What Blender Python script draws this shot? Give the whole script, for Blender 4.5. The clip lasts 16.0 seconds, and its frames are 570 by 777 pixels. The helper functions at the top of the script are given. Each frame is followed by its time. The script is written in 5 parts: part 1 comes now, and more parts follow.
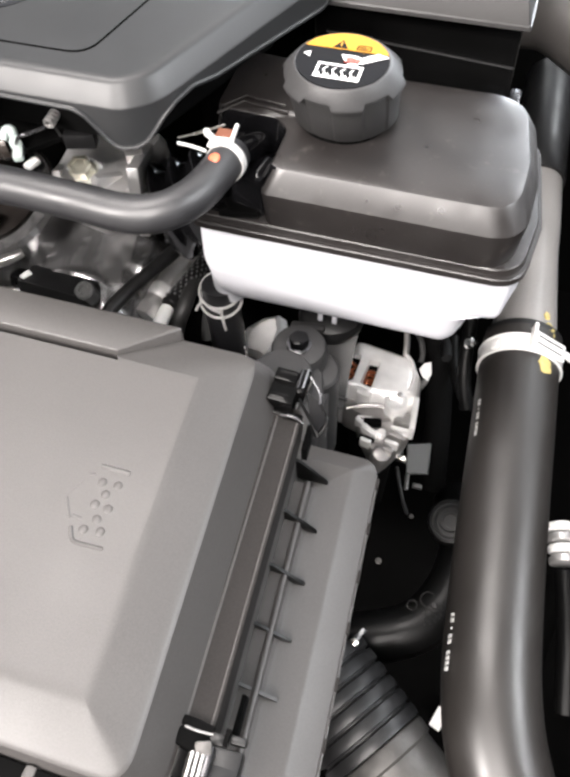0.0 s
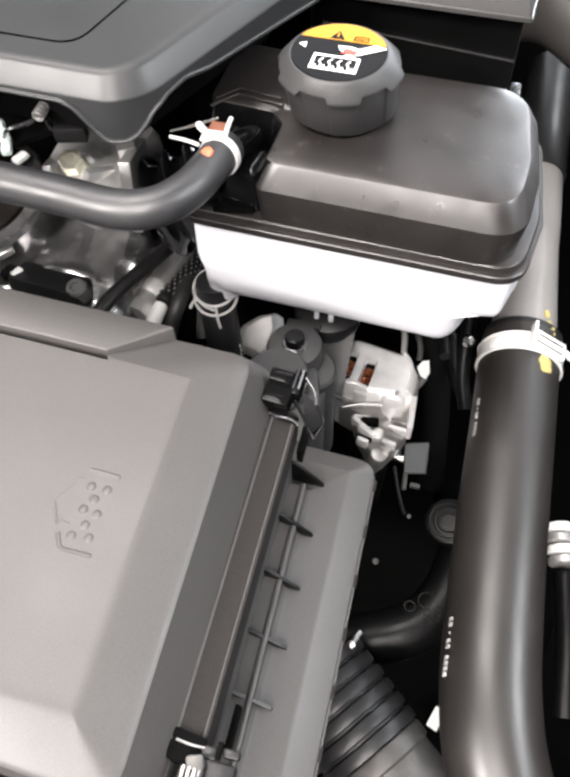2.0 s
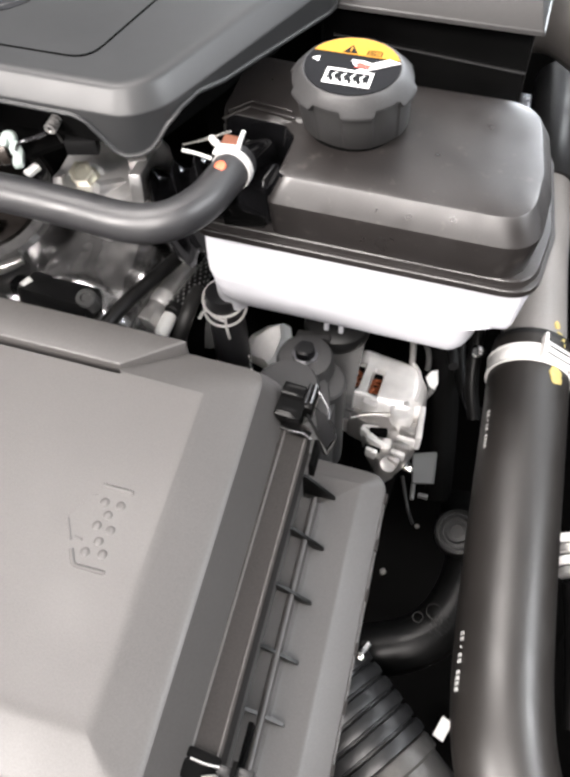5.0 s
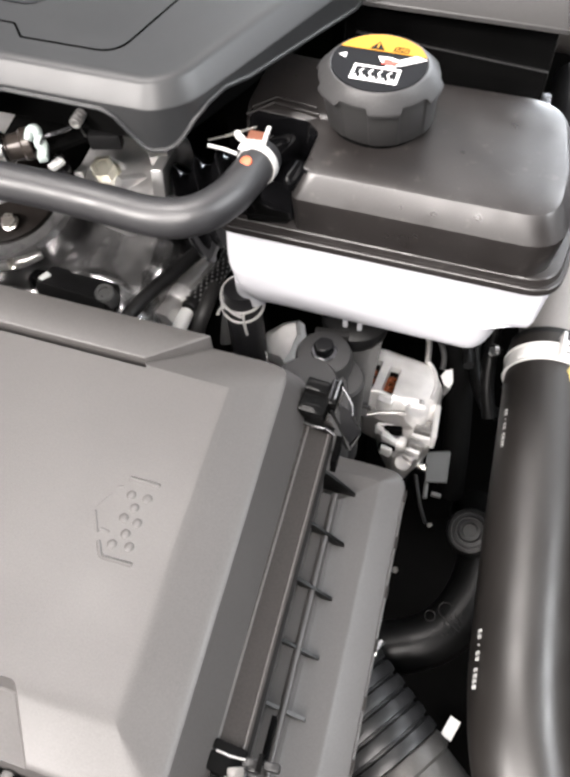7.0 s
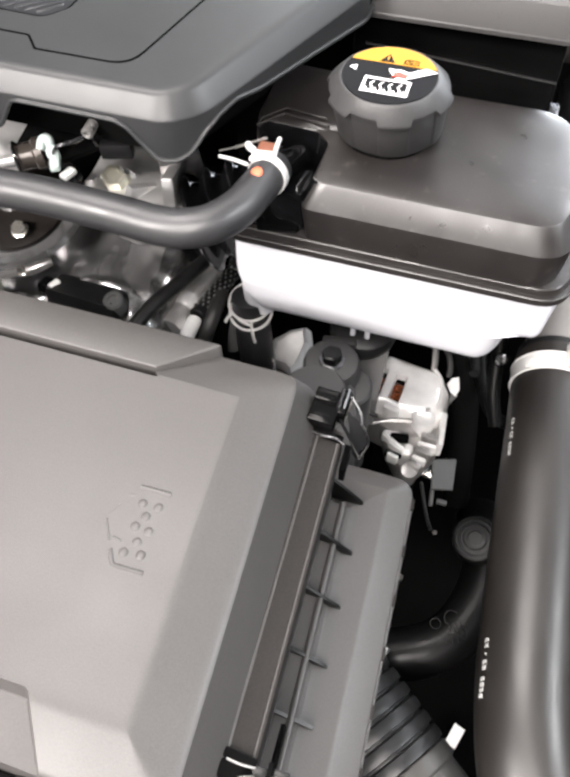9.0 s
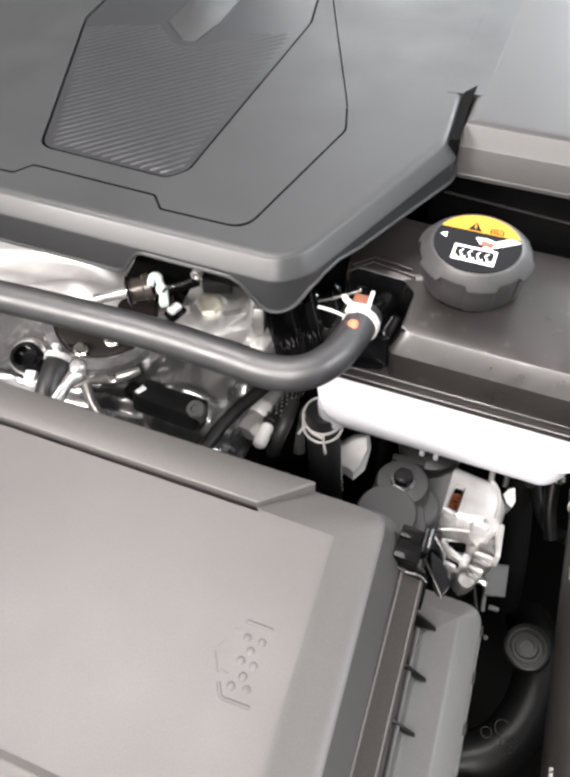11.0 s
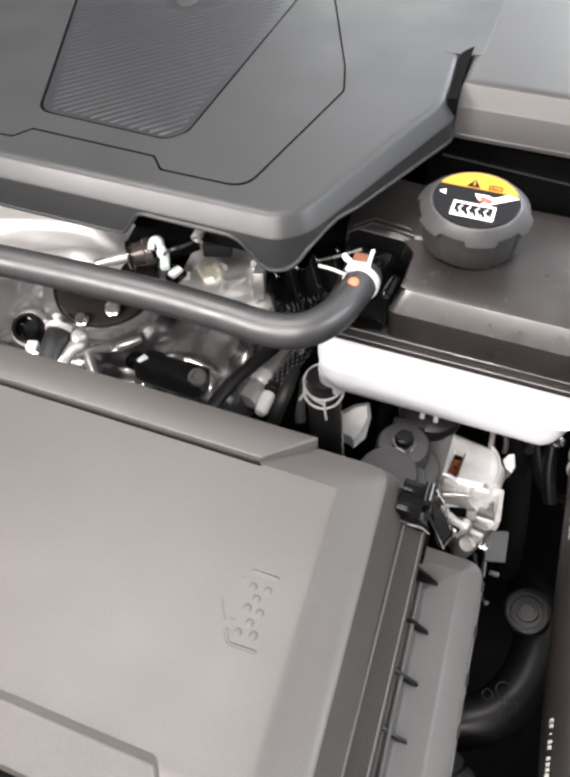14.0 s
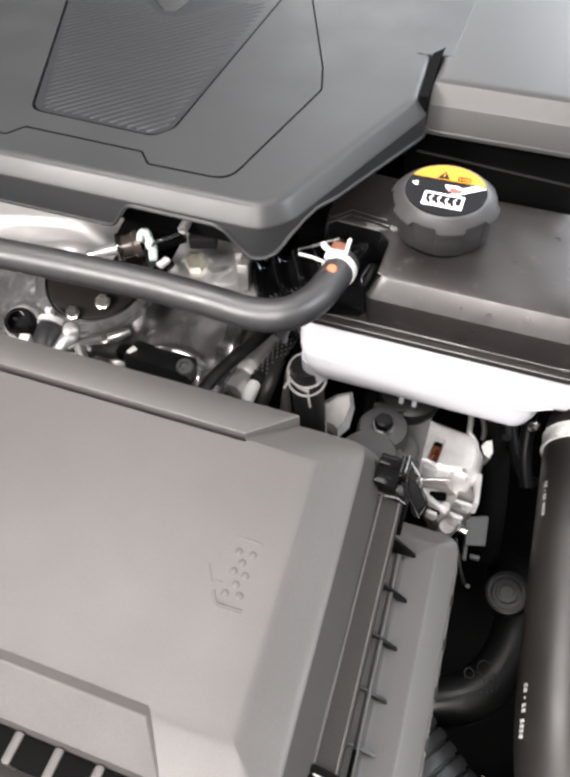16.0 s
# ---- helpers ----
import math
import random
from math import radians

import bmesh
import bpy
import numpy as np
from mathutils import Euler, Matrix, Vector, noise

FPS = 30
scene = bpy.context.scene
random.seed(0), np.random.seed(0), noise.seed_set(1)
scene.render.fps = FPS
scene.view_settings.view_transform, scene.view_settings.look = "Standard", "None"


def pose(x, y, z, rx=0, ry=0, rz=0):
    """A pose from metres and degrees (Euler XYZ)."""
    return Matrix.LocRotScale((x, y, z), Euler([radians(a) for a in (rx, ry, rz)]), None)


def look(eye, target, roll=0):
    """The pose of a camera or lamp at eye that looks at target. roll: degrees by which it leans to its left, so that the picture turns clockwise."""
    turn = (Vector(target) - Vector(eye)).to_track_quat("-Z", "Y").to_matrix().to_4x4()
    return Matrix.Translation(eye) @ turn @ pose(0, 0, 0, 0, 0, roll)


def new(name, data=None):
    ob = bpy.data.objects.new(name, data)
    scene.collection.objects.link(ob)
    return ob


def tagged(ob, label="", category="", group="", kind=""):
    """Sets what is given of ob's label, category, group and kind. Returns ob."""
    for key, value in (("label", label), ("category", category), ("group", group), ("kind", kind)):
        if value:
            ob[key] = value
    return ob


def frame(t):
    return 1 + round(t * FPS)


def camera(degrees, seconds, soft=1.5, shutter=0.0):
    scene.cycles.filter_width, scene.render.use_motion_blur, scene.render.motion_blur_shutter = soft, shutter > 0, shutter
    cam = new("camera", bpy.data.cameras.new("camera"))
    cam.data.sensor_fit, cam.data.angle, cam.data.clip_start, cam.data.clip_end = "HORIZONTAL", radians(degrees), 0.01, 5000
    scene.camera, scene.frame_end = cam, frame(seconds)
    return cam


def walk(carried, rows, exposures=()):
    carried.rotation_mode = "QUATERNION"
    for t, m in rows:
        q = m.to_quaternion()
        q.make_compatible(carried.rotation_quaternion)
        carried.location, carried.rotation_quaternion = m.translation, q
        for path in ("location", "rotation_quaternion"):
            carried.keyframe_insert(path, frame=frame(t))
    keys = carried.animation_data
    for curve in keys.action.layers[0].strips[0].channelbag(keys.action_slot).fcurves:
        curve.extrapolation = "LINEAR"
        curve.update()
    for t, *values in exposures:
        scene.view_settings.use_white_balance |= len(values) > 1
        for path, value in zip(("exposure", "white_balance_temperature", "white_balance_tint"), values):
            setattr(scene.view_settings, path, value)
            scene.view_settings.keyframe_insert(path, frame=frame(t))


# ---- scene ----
cam = camera(44.00, 16.0, soft=3.7, shutter=0.5)
PATH = [
    (0, (0.08184, -0.20302, 1.45759), (-0.10375, 0.30849, 0.61859), -3.439),
    (0.5, (0.07900, -0.20524, 1.45674), (-0.10615, 0.30608, 0.61753), -3.332),
    (1, (0.07812, -0.20392, 1.45652), (-0.10675, 0.30663, 0.61677), -3.278),
    (1.5, (0.07968, -0.20043, 1.45453), (-0.10343, 0.30959, 0.61408), -3.315),
    (2, (0.08077, -0.19621, 1.45127), (-0.09990, 0.31169, 0.60902), -3.121),
    (2.5, (0.07879, -0.19403, 1.44840), (-0.10172, 0.31126, 0.60454), -3.179),
    (3, (0.07751, -0.19408, 1.44810), (-0.10377, 0.31354, 0.60580), -3.058),
    (3.5, (0.07717, -0.19289, 1.44810), (-0.10675, 0.31398, 0.60592), -3.181),
    (4, (0.07792, -0.19243, 1.45098), (-0.10486, 0.31713, 0.61019), -3.258),
    (6.5, (0.06743, -0.19697, 1.45375), (-0.12415, 0.31429, 0.61594), -3.360),
    (7, (0.06629, -0.19800, 1.45291), (-0.12418, 0.31150, 0.61377), -3.163),
    (7.5, (0.06504, -0.19740, 1.45251), (-0.12829, 0.31090, 0.61332), -3.363),
    (8, (0.06444, -0.19649, 1.45342), (-0.12898, 0.31290, 0.61491), -3.220),
    (8.5, (0.06596, -0.19731, 1.45509), (-0.12794, 0.31487, 0.61838), -3.394),
    (9, (0.06313, -0.19827, 1.45611), (-0.13293, 0.31493, 0.62053), -3.232),
    (9.5, (0.05631, -0.19061, 1.47529), (-0.15684, 0.33818, 0.65374), -3.697),
    (10, (0.03707, -0.18947, 1.50105), (-0.20683, 0.37580, 0.71303), -3.386),
    (10.2, (0.03088, -0.18991, 1.50956), (-0.21502, 0.37836, 0.72432), -3.050),
    (12.3, (0.02553, -0.20401, 1.50170), (-0.23187, 0.34410, 0.70588), -4.259),
    (12.5, (0.02766, -0.20597, 1.50398), (-0.22472, 0.34432, 0.70807), -4.068),
    (13, (0.02894, -0.20768, 1.50318), (-0.21924, 0.34056, 0.70454), -4.091),
    (13.5, (0.03050, -0.20753, 1.50019), (-0.21442, 0.34129, 0.70094), -4.019),
    (14, (0.03012, -0.20835, 1.50036), (-0.21379, 0.34001, 0.70048), -3.887),
    (14.5, (0.03113, -0.21214, 1.50255), (-0.20861, 0.34092, 0.70465), -3.633),
    (15, (0.03362, -0.21719, 1.50843), (-0.19992, 0.34093, 0.71222), -3.292),
    (15.5, (0.03777, -0.22028, 1.51270), (-0.19311, 0.33850, 0.71617), -3.311),
    (16, (0.04244, -0.23008, 1.50872), (-0.18952, 0.33060, 0.71384), -3.280),
]
walk(cam, [(t, look(eye, target, roll)) for t, eye, target, roll in PATH], [(0.0, 0.29), (9.0, 0.29), (9.4, 0.37), (10.0, 0.37), (12.5, 0.36), (13.3, 0.23), (14.2, 0.2), (16.0, 0.18)])

# ---- light ----
world = bpy.data.worlds.new("workshop_air")
scene.world = world
world.use_nodes = True
world.node_tree.nodes["Background"].inputs[0].default_value = (0.9, 0.95, 1.0, 1)
world.node_tree.nodes["Background"].inputs[1].default_value = 0.03
# x, y, watts, breadth, quarter turns, colour
WARM, COOL = (1.0, 0.938, 0.905), (0.95, 0.97, 1.0)
LAMPS = [(-1.5, -1.9, 250, 0.32, 0, WARM), (0.2, -2.3, 105, 0.32, 0, WARM), (0.15, -1.15, 50, 0.32, 0, WARM), (-0.65, 0.15, 40, 0.6, 0, WARM), (-0.2, 1.4, 5, 0.3, 0, WARM), (2.25, 0.3, 100, 0.45, 1, COOL), (1.2, 2.4, 40, 0.5, 1, COOL), (-0.9, 3.6, 44, 0.5, 0, COOL)]
CEILING = 2.9


# ---- materials ----
def material(name, colour, rough=0.5, metal=0.0, grain=0.0, grain_size=900.0, relief=0.0, blotch=0.0, blotch_size=25.0,
             rough_var=0.0, coat=0.0, tint=None, ior=1.5, sheen=0.0, through_light=0.0, dust=0.0):
    """A surface with fine grain, larger blotches and uneven gloss, all in metres."""
    m = bpy.data.materials.new(name)
    m.use_nodes = True
    nt = m.node_tree
    nodes, link = nt.nodes, nt.links.new
    b = nodes["Principled BSDF"]
    b.inputs["Roughness"].default_value = rough
    b.inputs["Metallic"].default_value = metal
    b.inputs["IOR"].default_value = ior
    b.inputs["Coat Weight"].default_value = coat
    b.inputs["Coat Roughness"].default_value = 0.15
    if through_light:
        b.inputs["Subsurface Weight"].default_value = through_light
        b.inputs["Subsurface Radius"].default_value = (0.004, 0.004, 0.004)
    where = nodes.new("ShaderNodeTexCoord").outputs["Object"]

    def noise_at(scale, detail=3.0):
        n = nodes.new("ShaderNodeTexNoise")
        n.inputs["Scale"].default_value = scale
        n.inputs["Detail"].default_value = detail
        link(where, n.inputs["Vector"])
        return n.outputs["Fac"]

    big = noise_at(blotch_size, 4.0)
    fine = noise_at(grain_size, 2.0)
    mix = nodes.new("ShaderNodeMix")
    mix.data_type = "RGBA"
    dark = [c * (1 - blotch) for c in colour]
    light = [min(1.0, c * (1 + blotch)) for c in (tint or colour)]
    mix.inputs["A"].default_value = (*dark, 1)
    mix.inputs["B"].default_value = (*light, 1)
    link(big, mix.inputs["Factor"])
    colour_out = mix.outputs["Result"]
    if grain:
        ramp = nodes.new("ShaderNodeMapRange")
        ramp.inputs["From Min"].default_value = 0.3
        ramp.inputs["From Max"].default_value = 0.7
        ramp.inputs["To Min"].default_value = 1 - grain
        ramp.inputs["To Max"].default_value = 1 + grain
        link(fine, ramp.inputs["Value"])
        mul = nodes.new("ShaderNodeMix")
        mul.data_type, mul.blend_type = "RGBA", "MULTIPLY"
        mul.inputs["Factor"].default_value = 1.0
        link(colour_out, mul.inputs["A"])
        link(ramp.outputs["Result"], mul.inputs["B"])
        colour_out = mul.outputs["Result"]
    if dust:
        speck = noise_at(160.0, 6.0)
        r2 = nodes.new("ShaderNodeMapRange")
        r2.inputs["From Min"].default_value, r2.inputs["From Max"].default_value = 0.62, 0.78
        r2.inputs["To Max"].default_value = dust
        link(speck, r2.inputs["Value"])
        dm = nodes.new("ShaderNodeMix")
        dm.data_type = "RGBA"
        dm.inputs["B"].default_value = (0.32, 0.29, 0.26, 1)
        link(r2.outputs["Result"], dm.inputs["Factor"])
        link(colour_out, dm.inputs["A"])
        colour_out = dm.outputs["Result"]
    link(colour_out, b.inputs["Base Color"])
    if rough_var:
        rr = nodes.new("ShaderNodeMapRange")
        rr.inputs["From Min"].default_value, rr.inputs["From Max"].default_value = 0.3, 0.7
        rr.inputs["To Min"].default_value, rr.inputs["To Max"].default_value = max(0.02, rough - rough_var), min(1, rough + rough_var)
        link(noise_at(blotch_size * 2.3, 5.0), rr.inputs["Value"])
        link(rr.outputs["Result"], b.inputs["Roughness"])
    if relief:
        bump = nodes.new("ShaderNodeBump")
        bump.inputs["Strength"].default_value = 1.0
        bump.inputs["Distance"].default_value = relief
        link(fine, bump.inputs["Height"])
        link(bump.outputs["Normal"], b.inputs["Normal"])
    return m


box_plastic = material("grained grey plastic", (0.052, 0.049, 0.0475), 0.46, grain=0.12, grain_size=1400, relief=0.00005, blotch=0.14, blotch_size=18, rough_var=0.03)
band_plastic = material("brown black flange plastic", (0.0118, 0.0104, 0.0097), 0.68, grain=0.35, grain_size=1200, relief=0.00008, blotch=0.15, ior=1.3)
lid_plastic = material("satin black plastic", (0.0165, 0.0146, 0.0141), 0.37, grain=0.14, grain_size=1300, relief=0.00004, blotch=0.35, blotch_size=26, rough_var=0.1, ior=1.55, dust=0.1)
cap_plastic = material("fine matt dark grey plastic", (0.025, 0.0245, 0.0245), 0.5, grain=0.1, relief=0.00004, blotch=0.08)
cover_plastic = material("slate grey cover plastic", (0.0195, 0.0203, 0.0213), 0.43, grain=0.08, grain_size=1500, relief=0.00004, blotch=0.06, blotch_size=10, rough_var=0.05)
black_plastic = material("black moulded plastic", (0.009, 0.009, 0.0093), 0.4, grain=0.15, relief=0.00004, blotch=0.2, rough_var=0.1, ior=1.42)
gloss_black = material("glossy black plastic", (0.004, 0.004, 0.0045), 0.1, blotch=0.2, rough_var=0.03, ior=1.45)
# near-zero black: shade in gaps and under parts is put into this colour
void_black = material("dull black for gaps and shaded parts", (0.003, 0.003, 0.003), 0.85, blotch=0.3, ior=1.1)
hose_rubber = material("black hose rubber", (0.016, 0.016, 0.0175), 0.44, grain=0.12, grain_size=1600, relief=0.00004, blotch=0.1, blotch_size=40, rough_var=0.06, ior=1.62)
pipe_rubber = material("smooth brown black pipe", (0.0135, 0.012, 0.011), 0.4, grain=0.06, blotch=0.15, blotch_size=18, rough_var=0.05, ior=1.53)
pipe_grey = material("grey moulded pipe", (0.17, 0.162, 0.156), 0.36, grain=0.06, blotch=0.1, rough_var=0.04)
elbow_grey = material("dusty dark grey moulded pipe", (0.06, 0.056, 0.053), 0.45, grain=0.08, blotch=0.2, blotch_size=30, rough_var=0.06)
white_plastic = material("milky white plastic", (0.58, 0.585, 0.62), 0.35, blotch=0.03, through_light=0.3)
white_clamp = material("white coated steel clamp", (0.5, 0.495, 0.485), 0.35, blotch=0.1, rough_var=0.1)
alu_cast = material("cast aluminium", (0.74, 0.73, 0.72), 0.33, 0.75, grain=0.1, grain_size=60, relief=0.0022, blotch=0.1, blotch_size=40)
alu_bright = material("bright die cast aluminium", (0.92, 0.91, 0.9), 0.33, 0.4, grain=0.08, grain_size=75, relief=0.0009, blotch=0.08, blotch_size=60)
alu_pale = material("pale matt cast aluminium", (0.6, 0.59, 0.585), 0.42, 0.35, grain=0.06, grain_size=70, relief=0.0004, blotch=0.1, blotch_size=30)
alu_dark = material("oily dark aluminium", (0.36, 0.358, 0.36), 0.25, 0.85, grain=0.12, grain_size=38, relief=0.0038, blotch=0.25, blotch_size=30)
alu_dull = material("dull blotched dark aluminium", (0.1, 0.096, 0.092), 0.42, 0.6, grain=0.1, grain_size=120, relief=0.0005, blotch=0.4, blotch_size=50)
steel = material("zinc plated steel", (0.75, 0.72, 0.66), 0.25, 1.0, blotch=0.1, rough_var=0.08)
black_steel = material("black oxide steel", (0.09, 0.09, 0.095), 0.25, 0.8, blotch=0.2, rough_var=0.1)
chrome_steel = material("bright spring steel", (0.8, 0.8, 0.8), 0.15, 1.0, blotch=0.08, rough_var=0.08)
yellow_zinc = material("pale yellow zinc plating", (0.82, 0.79, 0.66), 0.34, 0.7, blotch=0.08, blotch_size=200)
copper = material("lacquered copper wire", (0.26, 0.075, 0.028), 0.3, 0.6, blotch=0.4, blotch_size=400)
bracket_plastic = material("dull dark grey rubber", (0.024, 0.0235, 0.0235), 0.5, grain=0.12, blotch=0.12, relief=0.00005)
label_black = material("black label film", (0.005, 0.005, 0.006), 0.5, blotch=0.1, ior=1.18)
label_yellow = material("yellow label film", (0.46, 0.215, 0.003), 0.5, blotch=0.04)
label_white = material("white print", (0.85, 0.85, 0.84), 0.45, blotch=0.03)
label_red = material("red print", (0.6, 0.06, 0.04), 0.45, blotch=0.2, blotch_size=300)
paint_orange = material("orange paint dab", (0.5, 0.11, 0.05), 0.5, blotch=0.25, blotch_size=500)
paint_yellow = material("yellow paint dab", (0.36, 0.29, 0.1), 0.5, blotch=0.35, blotch_size=350)
clip_white = material("pale green white clip plastic", (0.44, 0.51, 0.49), 0.4, blotch=0.12, blotch_size=200)
grey_plug = material("grey connector plastic", (0.075, 0.075, 0.075), 0.5, blotch=0.1)
# below real black paint: the bay's lack of light is in this colour
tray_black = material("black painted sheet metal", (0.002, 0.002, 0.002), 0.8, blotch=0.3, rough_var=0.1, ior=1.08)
# the deep_ blacks are darker than rubber; shade is put into their colour
deep_rubber = material("dull black for rubber and ribs in shade", (0.003, 0.003, 0.003), 0.4, grain=0.15, grain_size=500, relief=0.00008, blotch=0.3, rough_var=0.08, ior=1.26)
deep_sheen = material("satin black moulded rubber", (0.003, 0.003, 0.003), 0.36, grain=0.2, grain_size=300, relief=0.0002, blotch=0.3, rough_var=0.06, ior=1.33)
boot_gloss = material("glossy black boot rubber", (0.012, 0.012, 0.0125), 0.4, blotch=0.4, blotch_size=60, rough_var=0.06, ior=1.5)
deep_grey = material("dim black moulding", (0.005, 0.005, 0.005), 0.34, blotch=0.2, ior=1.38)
pad_brown = material("brown rubber pad", (0.16, 0.06, 0.035), 0.5, blotch=0.2)
bronze_black = material("brown black lacquered metal", (0.05, 0.042, 0.037), 0.25, 0.3, blotch=0.25, blotch_size=120)
latch_black = material("black latch plastic", (0.003, 0.003, 0.003), 0.18, blotch=0.2, rough_var=0.06, ior=1.22)
lever_black = material("satin black lever plastic", (0.004, 0.004, 0.0045), 0.2, blotch=0.15, rough_var=0.05, ior=1.25)
stitch_grey = material("pale grey braid thread", (0.2, 0.2, 0.2), 0.5, blotch=0.3, blotch_size=300)
print_grey = material("worn white print", (0.42, 0.42, 0.41), 0.5, blotch=0.3, blotch_size=400)
# cap plastic made lighter for the light that the sloping rim catches
lit_rim_plastic = material("lighter cap plastic of the lit rim", (0.031, 0.0305, 0.031), 0.5, grain=0.1, relief=0.00004, blotch=0.12, blotch_size=60)
alu_mid = material("greyer cast aluminium", (0.46, 0.45, 0.44), 0.3, 0.8, blotch=0.12, blotch_size=60)
duct_plastic = material("warm grey duct plastic", (0.027, 0.0258, 0.0255), 0.41, grain=0.1, grain_size=1300, relief=0.00004, blotch=0.08, blotch_size=12)
plate_brown = material("brown stained aluminium", (0.012, 0.01, 0.009), 0.4, blotch=0.25, blotch_size=60, rough_var=0.12, ior=1.25)
room_paint = material("pale grey wall paint", (0.33, 0.33, 0.33), 0.8, blotch=0.03, blotch_size=2)
wall_grey = material("grey wall paint", (0.4, 0.4, 0.405), 0.8, blotch=0.05, blotch_size=2)
room_floor = material("grey floor tiles", (0.25, 0.245, 0.24), 0.4, blotch=0.08, blotch_size=3)


ribbed_plastic = material("satin slate inlay plastic", (0.0135, 0.0142, 0.016), 0.34, blotch=0.06)


# ---- building helpers ----
def thing(name, at, label, category, group="", kind=""):
    ob = new(name)
    ob.location = at
    ob.empty_display_size = 0.02
    return tagged(ob, label, category, group, kind)


def finish(bm, name, mat, angle=35):
    bmesh.ops.recalc_face_normals(bm, faces=bm.faces)
    me = bpy.data.meshes.new(name)
    bm.to_mesh(me)
    bm.free()
    me.materials.append(mat)
    me.shade_smooth()
    me.set_sharp_from_angle(angle=radians(angle))
    return me


def part(name, bm, mat, parent, label="", angle=35):
    ob = new(name, finish(bm, name, mat, angle))
    ob.parent = parent
    if parent.type == "EMPTY":
        ob.matrix_parent_inverse = Matrix.Translation(parent.location).inverted()
    return tagged(ob, label)


def solo(name, bm, mat, label, category, group="", kind="", angle=35):
    return tagged(new(name, finish(bm, name, mat, angle)), label, category, group, kind)


def inset(poly, d):
    """A closed outline, counter-clockwise, moved inwards by d."""
    out, n = [], len(poly)
    for i in range(n):
        a, b, c = Vector(poly[i - 1]), Vector(poly[i]), Vector(poly[(i + 1) % n])
        e1, e2 = (b - a).normalized(), (c - b).normalized()
        n1, n2 = Vector((-e1.y, e1.x)), Vector((-e2.y, e2.x))
        k = max(0.25, 1 + n1.dot(n2))
        out.append(tuple(b + (n1 + n2) * (d / k)))
    return out


def fillet(poly, r, n=5):
    """Rounds the corners of an outline; r is one radius or one for each corner."""
    out, m = [], len(poly)
    for i in range(m):
        a, b, c = Vector(poly[i - 1]), Vector(poly[i]), Vector(poly[(i + 1) % m])
        ri = r[i] if isinstance(r, (list, tuple)) else r
        u, v = (a - b), (c - b)
        half = u.angle(v) / 2
        cut = min(ri / max(math.tan(half), 0.05), 0.49 * u.length, 0.49 * v.length)
        p, q = b + u.normalized() * cut, b + v.normalized() * cut
        for k in range(n + 1):
            t = k / n
            out.append(tuple(p * (1 - t) ** 2 + b * 2 * t * (1 - t) + q * t ** 2))
    return out


def skin(bm, rings, close_first=True, close_last=True, loop=True):
    """Joins rings of as many points each."""
    rows = [[bm.verts.new(p) for p in ring] for ring in rings]
    n = len(rows[0])
    for a, b in zip(rows, rows[1:]):
        for i in range(n if loop else n - 1):
            bm.faces.new((a[i], a[(i + 1) % n], b[(i + 1) % n], b[i]))
    if close_first:
        bm.faces.new(rows[0][::-1])
    if close_last:
        bm.faces.new(rows[-1])
    return rows


def stack(bm, poly, r, levels, n=5):
    """An outline drawn at several heights: levels are (z, inset)."""
    skin(bm, [[(x, y, z) for x, y in fillet(inset(poly, d), r if isinstance(r, (list, tuple)) else max(r - d, 0.0006), n)] for z, d in levels])
    return bm


def plate(poly, r, z0, z1, edge=0.0006, n=5):
    return stack(bmesh.new(), poly, r, [(z0, 0), (z1 - edge, 0), (z1 - edge * 0.3, edge * 0.3), (z1, edge)], n)


def block(size, at=(0, 0, 0), turn=None, bevel=0.001, bm=None, segments=2):
    bm = bm or bmesh.new()
    made = bmesh.ops.create_cube(bm, size=1)["verts"]
    bmesh.ops.scale(bm, vec=size, verts=made)
    edges = list({e for v in made for e in v.link_edges})
    if bevel:
        made = list({v for f in bmesh.ops.bevel(bm, geom=edges, offset=bevel, segments=segments, affect="EDGES", profile=0.6)["faces"] for v in f.verts})
        made = list({v for s in made for f in s.link_faces for v in f.verts})
    bmesh.ops.transform(bm, matrix=Matrix.Translation(at) @ (turn.to_4x4() if turn else Matrix.Identity(4)), verts=made)
    return bm


def along(direction, at=(0, 0, 0)):
    """Turns z into the direction and moves to a place."""
    return Matrix.Translation(at) @ Vector(direction).to_track_quat("Z", "Y").to_matrix().to_4x4()


def lathe(profile, m=None, n=32, bm=None, wobble=None, closed=True):
    """A profile of (radius, height) turned round z."""
    bm = bm or bmesh.new()
    rings = []
    for k, (r, z) in enumerate(profile):
        ring = []
        for i in range(n):
            a = 2 * math.pi * i / n
            rad = r * (wobble(a, z) if wobble else 1)
            p = Vector((rad * math.cos(a), rad * math.sin(a), z))
            ring.append(m @ p if m else p)
        rings.append(ring)
    skin(bm, rings, closed, closed)
    return bm


def smooth_path(pts, per=8):
    pts = [Vector(p) for p in pts]
    out = []
    for i in range(len(pts) - 1):
        p0, p1, p2, p3 = pts[max(i - 1, 0)], pts[i], pts[i + 1], pts[min(i + 2, len(pts) - 1)]
        for k in range(per):
            t = k / per
            out.append(0.5 * (2 * p1 + (p2 - p0) * t + (2 * p0 - 5 * p1 + 4 * p2 - p3) * t * t + (3 * p1 - p0 - 3 * p2 + p3) * t ** 3))
    out.append(pts[-1])
    return out


